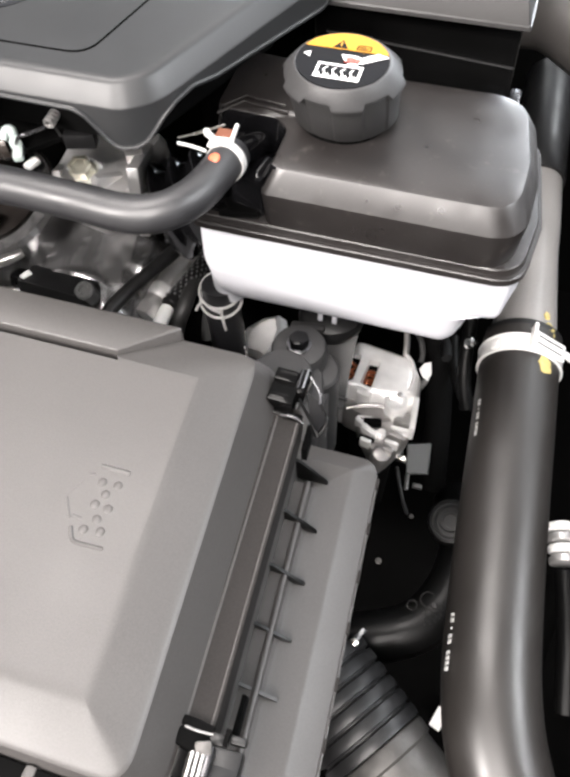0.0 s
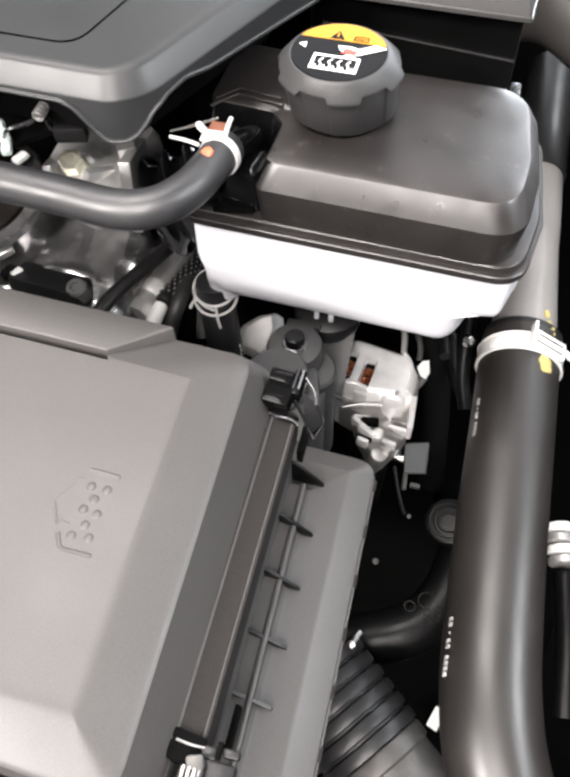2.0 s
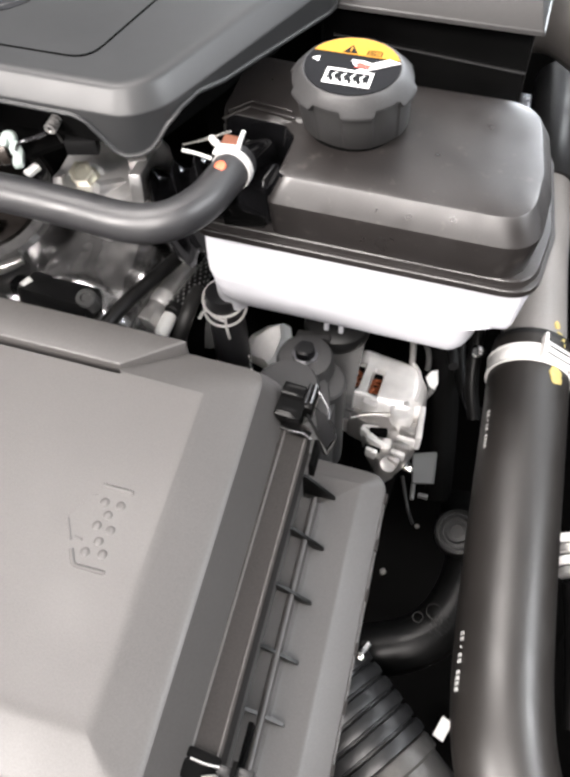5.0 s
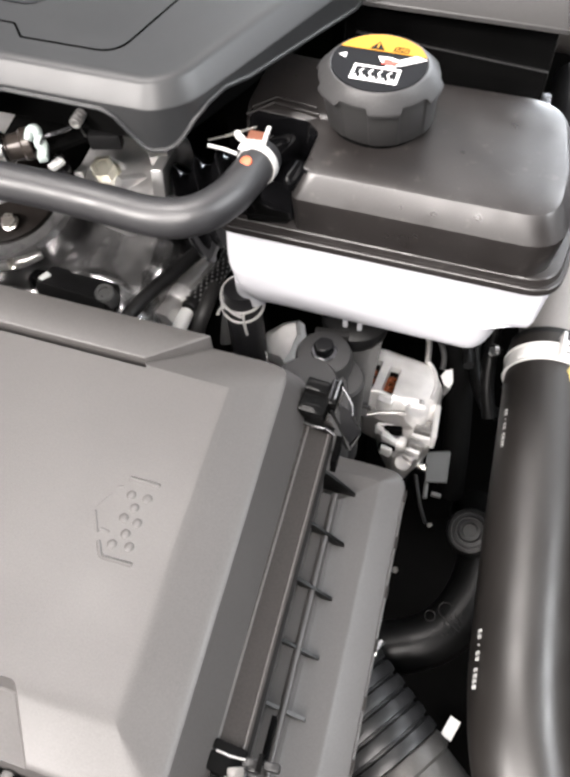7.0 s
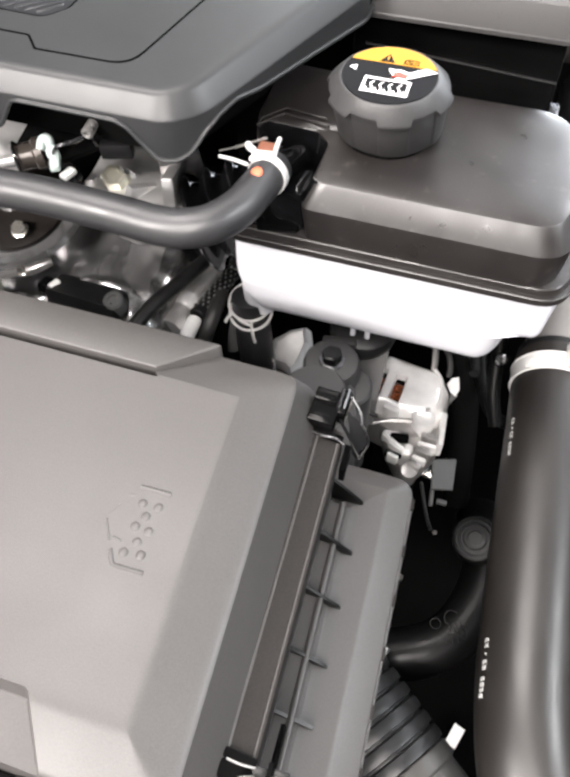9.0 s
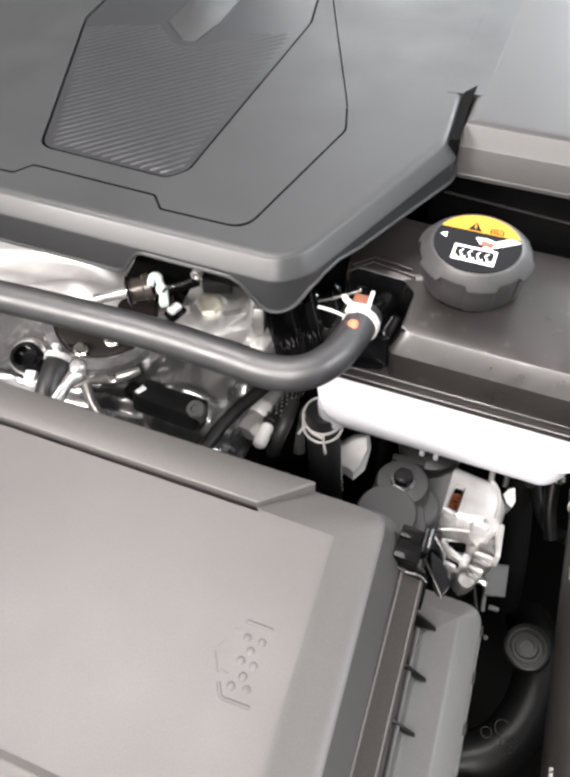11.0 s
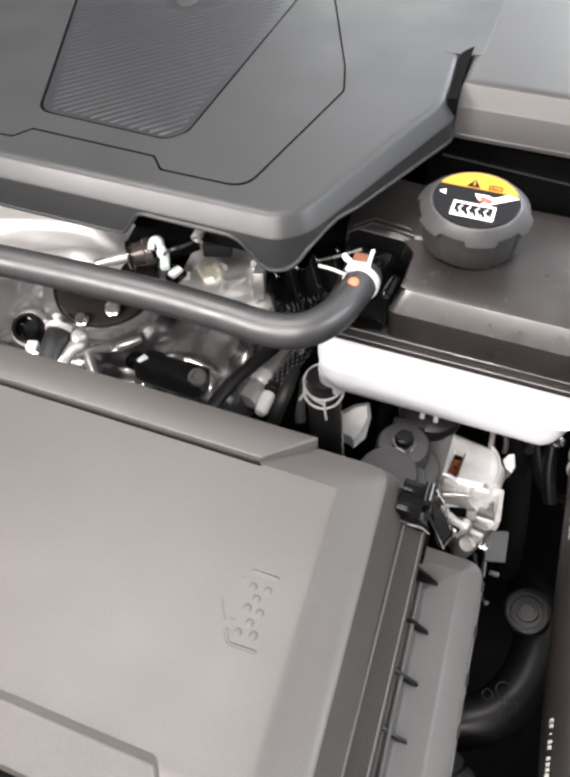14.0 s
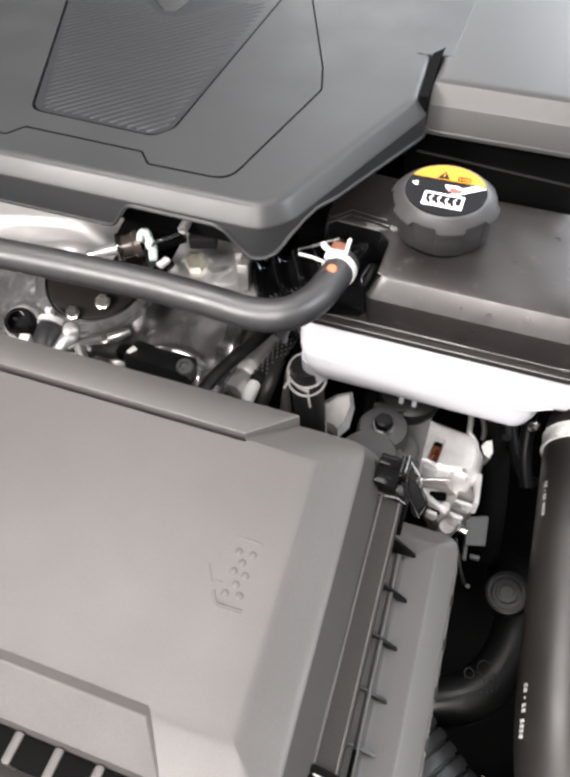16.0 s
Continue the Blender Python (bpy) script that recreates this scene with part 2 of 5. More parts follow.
def tube(pts, r, n=16, per=8, bm=None, caps=True, raw=False):
    """A round bar or hose along a smooth path; r: a radius or a function of 0..1."""
    bm = bm or bmesh.new()
    line = [Vector(p) for p in pts] if raw else smooth_path(pts, per)
    tang = [(line[min(i + 1, len(line) - 1)] - line[max(i - 1, 0)]).normalized() for i in range(len(line))]
    up = tang[0].orthogonal().normalized()
    rings = []
    for i, (p, t) in enumerate(zip(line, tang)):
        up = (up - t * up.dot(t)).normalized()
        side = t.cross(up)
        rad = r(i / (len(line) - 1)) if callable(r) else r
        rings.append([p + (up * math.cos(a) + side * math.sin(a)) * rad for a in (2 * math.pi * k / n for k in range(n))])
    skin(bm, rings, caps, caps)
    return bm


def torus(at, axis, big, small, n=28, k=10, bm=None, start=0.0, end=1.0):
    bm = bm or bmesh.new()
    m = along(axis, at)
    if end - start >= 1:
        rows = []
        for i in range(n):
            a = 2 * math.pi * i / n
            rows.append([bm.verts.new(m @ Vector(((big + small * math.cos(b)) * math.cos(a), (big + small * math.cos(b)) * math.sin(a), small * math.sin(b)))) for b in (2 * math.pi * j / k for j in range(k))])
        for i in range(n):
            for j in range(k):
                bm.faces.new((rows[i][j], rows[(i + 1) % n][j], rows[(i + 1) % n][(j + 1) % k], rows[i][(j + 1) % k]))
        return bm
    pts = [m @ Vector((big * math.cos(a), big * math.sin(a), 0)) for a in (2 * math.pi * (start + (end - start) * i / n) for i in range(n + 1))]
    return tube(pts, small, k, bm=bm, raw=True)


def band(at, axis, r, width, thick, n=40, start=0.0, end=1.0, bm=None):
    """A flat metal band bent round an axis."""
    bm = bm or bmesh.new()
    m = along(axis, at)
    rings = []
    for i in range(n + 1):
        a = 2 * math.pi * (start + (end - start) * i / n)
        rings.append([m @ Vector((q * math.cos(a), q * math.sin(a), h)) for q, h in ((r, -width / 2), (r + thick, -width / 2), (r + thick, width / 2), (r, width / 2))])
    skin(bm, rings)
    return bm


def bolt(name, at, axis, across, label, mat, height=None, group=""):
    """A hexagon bolt with a washer flange."""
    t = thing(name, at, label, "bolt", group)
    m, h = along(axis, at), height or across * 0.5
    r = across / 2 / math.cos(math.pi / 6)
    part("flange", lathe([(across * 0.55, -0.001), (across * 0.7, 0), (across * 0.7, across * 0.06), (across * 0.52, across * 0.16)], m, 28), mat, t)
    head = lathe([(r, across * 0.1), (r, h - across * 0.07), (r * 0.9, h), (r * 0.62, h), (r * 0.55, h - across * 0.05)], m, 6)
    part("hex_head", head, mat, t, angle=20)
    return t


def carve(ob, cutters):
    """Cuts real openings into a mesh."""
    for bm in cutters:
        cutter = new("cutter", finish(bm, "cutter", ob.data.materials[0]))
        mod = ob.modifiers.new("cut", "BOOLEAN")
        mod.object, mod.operation, mod.solver = cutter, "DIFFERENCE", "EXACT"
        bpy.context.view_layer.update()
        me = bpy.data.meshes.new_from_object(ob.evaluated_get(bpy.context.evaluated_depsgraph_get()))
        ob.modifiers.clear()
        ob.data = me
        bpy.data.objects.remove(cutter)
    ob.data.shade_smooth()
    ob.data.set_sharp_from_angle(angle=radians(30))
    return ob


# ---- the room and the bay ----
def build_room():
    solo("floor", block((9, 9, 0.1), (0, 0, -0.05), bevel=0), room_floor, "pale grey tiled workshop floor under the car", "floor", kind="structure")
    solo("ceiling", block((9, 9, 0.1), (0, 0, CEILING + 0.05), bevel=0), room_paint, "pale grey painted workshop ceiling with lamps", "ceiling", kind="structure")
    for name, size, at in (("wall_south", (9, 0.1, CEILING), (0, -4.45, CEILING / 2)), ("wall_east", (0.1, 8.8, CEILING), (4.45, 0, CEILING / 2)), ("wall_west", (0.1, 8.8, CEILING), (-4.45, 0, CEILING / 2))):
        solo(name, block(size, at, bevel=0), room_paint, "plain pale painted workshop wall", "wall", kind="structure")
    bm = bmesh.new()
    for size, at in (((4.4, 0.1, CEILING), (-2.3, 4.45, CEILING / 2)), ((1.2, 0.1, CEILING), (3.9, 4.45, CEILING / 2)), ((3.4, 0.1, 0.7), (1.6, 4.45, 0.35)), ((3.4, 0.1, 0.5), (1.6, 4.45, CEILING - 0.25))):
        block(size, at, bevel=0, bm=bm)
    solo("wall_north", bm, wall_grey, "grey painted workshop wall with a wide window", "wall", kind="structure")
    w = thing("window_1", (1.6, 4.42, 0.7), "wide shop window letting in daylight", "window", kind="structure")
    for x in (-0.07, 1.6, 3.27):
        part("window_frame", block((0.06, 0.06, 1.7), (x, 4.43, 1.55), bevel=0.006), room_paint, w)
    for z in (0.72, 2.38):
        part("window_frame", block((3.28, 0.05, 0.05), (1.6, 4.43, z), bevel=0.006), room_paint, w)
    data = bpy.data.lights.new("daylight", "AREA")
    data.shape, data.size, data.size_y, data.energy, data.color = "RECTANGLE", 3.2, 1.6, 420, (0.88, 0.93, 1.0)
    new("window_daylight", data).matrix_world = pose(1.6, 4.38, 1.55, -90, 0, 0)
    for x, y, watts, broad, turned, tone in LAMPS:
        data = bpy.data.lights.new("ceiling_lamp", "AREA")
        data.shape, data.size, data.size_y, data.energy, data.color = "RECTANGLE", 1.1, broad, watts, tone
        lamp = new("lamp", data)
        lamp.matrix_world = pose(x, y, CEILING - 0.09, 0, 0, 90 * turned)
        t = thing("ceiling_light", (x, y, CEILING - 0.04), "long white fluorescent light on the ceiling", "ceiling light", "workshop lights")
        part("housing", block((0.4, 1.2, 0.05) if turned else (1.2, 0.4, 0.05), (x, y, CEILING - 0.04), bevel=0.01), room_paint, t)


def build_bay():
    t = thing("engine_bay", (0, 0.1, 0.0), "black painted sheet metal engine bay of a car", "engine bay", kind="structure")
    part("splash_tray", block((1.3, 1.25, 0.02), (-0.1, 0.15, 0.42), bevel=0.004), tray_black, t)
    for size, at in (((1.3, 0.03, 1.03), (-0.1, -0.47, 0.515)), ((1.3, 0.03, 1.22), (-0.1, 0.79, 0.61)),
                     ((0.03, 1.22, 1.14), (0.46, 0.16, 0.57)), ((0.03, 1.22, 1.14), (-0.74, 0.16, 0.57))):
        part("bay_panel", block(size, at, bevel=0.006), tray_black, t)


build_room()
build_bay()


# ---- air filter box ----
def build_air_box():
    t = thing("air_filter_box", (-0.13, -0.11, 0.95), "large grey plastic air filter box with ribbed lower half", "air filter box")
    crease = [(-0.33, -0.208), (0.0145, -0.206), (0.0025, -0.0195), (-0.33, -0.0185)]
    lid = part("lid", stack(bmesh.new(), crease, 0.011, [(1.1562, -0.0118), (1.158, -0.0115), (1.1765, -0.0012), (1.1787, -0.0006), (1.1796, 0.0004), (1.1801, 0.0014), (1.1806, 0.0026), (1.1863, 0.0185), (1.1868, 0.0203), (1.1871, 0.0222), (1.1872, 0.0242), (1.1872, 0.03)], 6), box_plastic, t, angle=24)
    cut = [(-0.36, -0.24), (-0.004, -0.24), (-0.0485, -0.1825), (-0.36, -0.1845)]
    slot = [(-0.36, -0.0445), (-0.058, -0.0445), (-0.0612, -0.0408), (-0.36, -0.0408)]
    carve(lid, [stack(bmesh.new(), slot, 0.0004, [(1.178, 0.0003), (1.1855, 0.0002), (1.2, 0)], 2), stack(bmesh.new(), cut, 0.004, [(1.1775, 0.0042), (1.1781, 0.0034), (1.1868, 0.0004), (1.2, 0)], 4)])
    # the corner behind the strip falls away from a crease
    p, q = Vector((-0.0614, -0.0428, 1.1871)), Vector((-0.0199, -0.0435, 1.1871))
    u = (q - p).normalized()
    fall = (Vector((-u.y, u.x, 0)) * math.cos(radians(23)) - Vector((0, 0, 1)) * math.sin(radians(23))).normalized()
    up = u.cross(fall).normalized()
    turn = Matrix((u, fall, up)).transposed()
    carve(lid, [block((0.3, 0.1, 0.04), (p + q) / 2 + fall * 0.05 + up * 0.02, turn, 0)])
    strip = [(-0.33, -0.0408), (-0.0605, -0.0408), (-0.0365, -0.0165), (-0.33, -0.0165)]
    bm = bmesh.new()
    skin(bm, [[(x, y, z - 0.19 * max(0.0, y + 0.0408) if z > 1.18 else z) for x, y in fillet(inset(strip, d), 0.0012, 3)] for z, d in ((1.172, 0), (1.1888, 0), (1.1893, 0.0003), (1.1896, 0.0008))])
    part("raised_strip", bm, box_plastic, t)
    rail = [(-0.33, -0.236), (0.0383, -0.2335), (0.0287, -0.031), (-0.33, -0.031)]
    part("flange_band", stack(bmesh.new(), rail, 0.004, [(1.1335, 0.001), (1.1445, 0), (1.1583, 0), (1.159, 0.0004), (1.159, 0.0013), (1.1582, 0.0018), (1.1582, 0.0122), (1.1588, 0.0126), (1.1588, 0.0138)], 4), band_plastic, t, "brown-black flange band with highlight beads on its edges", angle=20)
    # beads of a lighter plastic draw the highlight along both band edges
    for x0, x1 in ((0.0368, 0.0272), (0.0262, 0.0168)):
        part("edge_highlight", tube([(x0, -0.2325, 1.1585), (x1, -0.034, 1.1585)], 0.00055, 8, raw=True), box_plastic, t, "paler bead drawn as the flange edge's highlight")
    low = [(-0.34, -0.24), (0.0795, -0.238), (0.0685, -0.0058), (-0.34, -0.0058)]
    part("lower_body", stack(bmesh.new(), low, 0.013, [(0.93, 0.012), (1.066, 0.0006), (1.0745, 0), (1.0772, 0.0003), (1.078, 0.0008), (1.0786, 0.0016), (1.087, 0.0136), (1.0875, 0.0146), (1.0878, 0.016), (1.0906, 0.03), (1.0915, 0.0325), (1.0935, 0.0345), (1.1, 0.0362)], 6), box_plastic, t, angle=14)
    part("crease_bead", tube([(0.0438, -0.232, 1.0998), (0.0332, -0.041, 1.0999)], 0.0017, 12, raw=True), box_plastic, t)
    neck = [(-0.33, -0.23), (0.0345, -0.2275), (0.0255, -0.034), (-0.33, -0.034)]
    part("neck", stack(bmesh.new(), neck, 0.005, [(1.085, 0.0), (1.1, 0.0), (1.144, 0)], 4), box_plastic, t)
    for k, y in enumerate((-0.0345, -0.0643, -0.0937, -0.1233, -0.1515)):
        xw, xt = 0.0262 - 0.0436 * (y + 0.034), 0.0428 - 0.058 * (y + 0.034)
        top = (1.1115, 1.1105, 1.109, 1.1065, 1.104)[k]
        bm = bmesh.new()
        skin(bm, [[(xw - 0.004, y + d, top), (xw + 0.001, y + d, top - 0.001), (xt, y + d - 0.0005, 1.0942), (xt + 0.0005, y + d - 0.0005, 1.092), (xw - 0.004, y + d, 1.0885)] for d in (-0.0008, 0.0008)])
        # ribs of the box moulding take darker colours for the shade under the band
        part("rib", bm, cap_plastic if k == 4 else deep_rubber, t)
    # solid black strips stand for the shaded gaps beside the band
    part("rail_gap", block((0.0032, 0.0155, 0.012), (0.0296, -0.0292, 1.1235), Matrix.Rotation(radians(2.5), 3, "Z"), 0.0004), void_black, t, "black strip for the shaded gap beside the flange band")
    part("rail_gap", block((0.0022, 0.0185, 0.012), (0.0392, -0.168, 1.1235), Matrix.Rotation(radians(2.5), 3, "Z"), 0.0004), void_black, t, "black strip for the shaded gap beside the flange band")
    part("edge_bead", tube([(0.0793, -0.232, 1.0752), (0.0692, -0.018, 1.0752)], 0.0007, 8, raw=True), box_plastic, t)
    for k in range(7):
        y = -0.02 - 0.0285 * k
        x = 0.0686 - 0.0474 * (y + 0.0058)
        part("edge_tab", block((0.0022, 0.0065, 0.0042), (x + 0.0001, y, 1.0752), Matrix.Rotation(radians(2.7), 3, "Z"), 0.0004), band_plastic, t)
    # solid black block covers the lid's front wall as a shaded undercut
    part("front_channel", block((0.335, 0.0125, 0.0155), (-0.1625, -0.2162, 1.1668), None, 0.0008), void_black, t, "black block for the shaded channel along the lid front")
    for k in range(15):
        part("front_lug", block((0.0048, 0.014, 0.0125), (-0.3007 + 0.02 * k, -0.2162, 1.1694), None, 0.0018), box_plastic, t)
    # the raised emblem: brackets and dots
    z = 1.1872
    strokes = ([(-0.0424, -0.0977), (-0.0289, -0.0975)], [(-0.0454, -0.1027), (-0.0431, -0.1021)], [(-0.0506, -0.1136), (-0.0465, -0.1062)], [(-0.0502, -0.1151), (-0.045, -0.1233)],
               [(-0.0443, -0.1215), (-0.0404, -0.122)], [(-0.0429, -0.1265), (-0.0398, -0.1314), (-0.0384, -0.1321), (-0.026, -0.1317)])
    for k, pts in enumerate(strokes):
        r = (0.0012, 0.0008, 0.0006, 0.0008, 0.0008, 0.0011)[k]
        part("emblem_stroke", tube([(x, y, z - 0.0005) for x, y in pts], r, 10, raw=True), box_plastic, t)
    for x, y in ((-0.0386, -0.1046), (-0.0316, -0.1043), (-0.035, -0.1095), (-0.0374, -0.1147), (-0.0312, -0.1152), (-0.0338, -0.1207), (-0.0372, -0.1262), (-0.0301, -0.1252)):
        part("emblem_dot", lathe([(0.0022, -0.0006), (0.002, 0.0001), (0.0015, 0.0004), (0.0008, 0.0005)], Matrix.Translation((x, y, z)), 16), box_plastic, t)
    build_latch(t)
    build_front_latch(t, (0.0315, -0.18, 1.16))


def build_latch(t):
    spin = Matrix.Rotation(radians(-3), 3, "Z")
    latch = part("latch", block((0.0135, 0.017, 0.016), (0.0172, -0.0255, 1.1595), spin, 0.0012), latch_black, t, "black latch with a bright steel spring clip")
    part("hook_block", block((0.0115, 0.007, 0.006), (0.0165, -0.0195, 1.1668), spin, 0.001), latch_black, latch)
    part("hook_block", block((0.0095, 0.004, 0.0036), (0.0165, -0.0305, 1.166), spin, 0.001), latch_black, latch)
    for k in range(2):
        x = 0.0236 + 0.0024 * k
        part("pin", tube([(x, -0.0136 + 0.0004 * k, 1.1685), (x + 0.0001, -0.0247 + 0.0004 * k, 1.1683)], 0.0007, 12, raw=True), chrome_steel if k else black_steel, latch, "bright steel pin" if k else "")
    part("pin_bed", block((0.006, 0.014, 0.01), (0.0246, -0.0195, 1.1622), spin, 0.001), latch_black, latch)
    part("hook_lip", tube([(0.0185, -0.0372, 1.1605), (0.0222, -0.0374, 1.1615), (0.0262, -0.0372, 1.1615), (0.0305, -0.0385, 1.16)], 0.0006, 10, 6), black_steel, latch)
    part("hook_plate", block((0.018, 0.004, 0.0014), (0.0205, -0.0352, 1.1592), Matrix.Rotation(radians(-8), 3, "Z"), 0.0005), latch_black, latch)
    lever = bmesh.new()
    skin(lever, [[(0.0282, -0.0235, 1.165 - d), (0.0352, -0.0262, 1.1635 - d), (0.0412, -0.0345, 1.1605 - d), (0.0375, -0.0418, 1.1585 - d), (0.0345, -0.0392, 1.159 - d)] for d in (0.004, 0.0)])
    part("lever", lever, lever_black, latch, "satin black lever")
    part("lever_rim", tube([(0.0282, -0.0168, 1.168), (0.0345, -0.0235, 1.1668), (0.0362, -0.0285, 1.165)], 0.0007, 8, 5), black_steel, latch)
    part("lever_rim", tube([(0.0258, -0.029, 1.1655), (0.033, -0.0365, 1.1625), (0.0395, -0.0435, 1.159)], 0.0009, 8, 5), latch_black, latch)
    part("lever_rim", tube([(0.0365, -0.028, 1.1645), (0.0415, -0.0345, 1.1612), (0.0395, -0.042, 1.1588)], 0.0006, 8, 5), latch_black, latch)


def build_front_latch(t, at):
    x, y, z = at
    spin = Matrix.Rotation(radians(3), 3, "Z")
    latch = part("latch", block((0.016, 0.03, 0.012), (x + 0.0105, y - 0.018, z - 0.005), spin, 0.0015), black_plastic, t, "dark grey front latch with a ribbed steel clip")
    part("face_plate", block((0.0105, 0.02, 0.002), (x + 0.0125, y - 0.0165, z + 0.0015), Matrix.Rotation(radians(-12), 3, "X"), 0.0006), black_plastic, latch)
    part("side_cheek", block((0.003, 0.026, 0.006), (x + 0.0062, y - 0.017, z + 0.002), spin, 0.0008), black_steel, latch)
    for k in range(3):
        part("clip_rib", block((0.0013, 0.018, 0.004), (x + 0.0005 + 0.0021 * k, y - 0.0165, z + 0.0045), spin, 0.0005), alu_mid, latch, "bright steel rib")
    part("clip_head", block((0.0065, 0.005, 0.0035), (x + 0.0032, y - 0.0058, z + 0.004), Matrix.Rotation(radians(20), 3, "Z"), 0.001), alu_dull, latch)
    # solid black block stands for the unlit hollow below the hook
    part("hook_hollow", block((0.0145, 0.007, 0.005), (x - 0.003, y - 0.0042, z - 0.001), Matrix.Rotation(radians(-4), 3, "Z"), 0.002), void_black, latch)
    part("hook_plate", block((0.0135, 0.0038, 0.0022), (x - 0.0022, y + 0.0015, z), Matrix.Rotation(radians(-4), 3, "Z"), 0.0011), void_black, latch)
    part("hook_lip", tube([(x - 0.0068, y - 0.0003, z + 0.001), (x - 0.001, y - 0.0006, z + 0.0014), (x + 0.0045, y - 0.0001, z + 0.0008)], 0.0005, 10, 6), alu_mid, latch, "bright hook lip")
    part("ear", tube([(x - 0.0135, y + 0.003, z), (x - 0.0165, y - 0.004, z), (x - 0.0165, y - 0.011, z - 0.001), (x - 0.0145, y - 0.02, z - 0.002)], 0.0022, 10, 5), latch_black, latch)
    part("ear_block", block((0.013, 0.02, 0.0055), (x - 0.0085, y - 0.0165, z - 0.004), spin, 0.002), latch_black, latch)
    part("guide", block((0.006, 0.0045, 0.007), (x + 0.0064, y - 0.001, z - 0.003), spin, 0.001), black_plastic, latch)
    part("guide", block((0.0066, 0.0032, 0.007), (x + 0.0142, y + 0.0008, z - 0.004), spin, 0.001), black_plastic, latch)
    # solid black in place of the shaded gap between the guides
    part("guide_gap", block((0.0018, 0.006, 0.004), (x + 0.0099, y + 0.0005, z + 0.0003), spin, 0), void_black, latch)


build_air_box()


def build_bracket():
    t = thing("mounting_bracket", (-0.002, 0.05, 0.95), "dull dark grey plastic mounting bracket with a rubber boss", "bracket")
    m = Matrix.Translation((-0.0026, 0.062, 1.07))
    part("boss", lathe([(0.021, -0.11), (0.021, -0.012), (0.0195, -0.004), (0.0188, 0.007), (0.0172, 0.0105), (0.012, 0.012), (0.006, 0.012)], m, 36), bracket_plastic, t)
    tongue = [(-0.021, 0.05), (-0.014, 0.024), (0.0, -0.004), (0.026, -0.004), (0.0235, 0.03), (0.0165, 0.05), (0.006, 0.058)]
    part("tongue", plate(tongue, 0.009, 1.055, 1.0745, 0.002), bracket_plastic, t)
    part("crescent", lathe([(0.0205, -0.012), (0.0205, 0.0), (0.019, 0.0022), (0.012, 0.003)], Matrix.Translation((-0.006, 0.0335, 1.0835)), 36), bracket_plastic, t)
    part("web", block((0.024, 0.006, 0.12), (-0.004, 0.088, 1.01), Matrix.Rotation(radians(6), 3, "Z"), 0.002), bracket_plastic, t)
    part("side_web", block((0.008, 0.05, 0.12), (0.0195, 0.033, 1.0), Matrix.Rotation(radians(3), 3, "Z"), 0.002), bracket_plastic, t)
    part("step", lathe([(0.0165, -0.1), (0.0165, -0.002), (0.015, 0.0), (0.009, 0.0005)], Matrix.Translation((0.0105, 0.0555, 1.067)), 32), bracket_plastic, t)
    wall = bmesh.new()
    skin(wall, [[(x, y - d, z - d) for x, y, z in [(0.0052, 0.1068, 1.0450), (0.0281, 0.1083, 1.0430), (0.0282, 0.0844, 1.0200), (0.0288, 0.0720, 1.0050), (0.0167, 0.0719, 1.0050), (0.0073, 0.0883, 1.0300)]] for d in (0.0, 0.003)])
    part("side_wall", wall, bracket_plastic, t)
    part("wall_foot", block((0.014, 0.03, 0.08), (0.0125, 0.075, 0.96), Matrix.Rotation(radians(4), 3, "Z"), 0.0015), void_black, t)
    part("wall_edge", block((0.014, 0.002, 0.003), (0.0259, 0.0612, 1.03), Matrix.Rotation(radians(-6), 3, "Z"), 0.0006), cap_plastic, t)
    k = thing("bracket_bolt", (-0.0026, 0.062, 1.082), "dark steel flange bolt in the bracket boss", "bolt")
    m = Matrix.Translation((-0.0026, 0.062, 1.082))
    part("washer", lathe([(0.0086, -0.001), (0.0086, 0.0005), (0.0078, 0.0011), (0.006, 0.0012)], m, 28), black_steel, k, "steel washer ring")
    part("head", lathe([(0.0068, 0.0), (0.0068, 0.0055), (0.0062, 0.0068), (0.0048, 0.0074), (0.002, 0.0074)], m, 24, wobble=lambda a, z: 1 - 0.07 * abs(math.sin(3 * a))), lever_black, k)
    g = thing("tank_grommet", (0.0072, 0.114, 1.05), "dark grey round rubber grommet under the white tank", "grommet")
    part("disc", lathe([(0.0225, -0.012), (0.024, -0.006), (0.0225, 0), (0.018, 0.003), (0.011, 0.004)], Matrix.Translation((0.0078, 0.109, 1.066)), 36), black_plastic, g)
    for x in (0.0025, 0.0125):
        part("nub", block((0.0035, 0.003, 0.01), (x + 0.001, 0.0935, 1.0765), None, 0.0008), white_plastic, g, "white plastic nub")


build_bracket()


# ---- expansion tank ----
CAP = (0.0067, 0.1166)


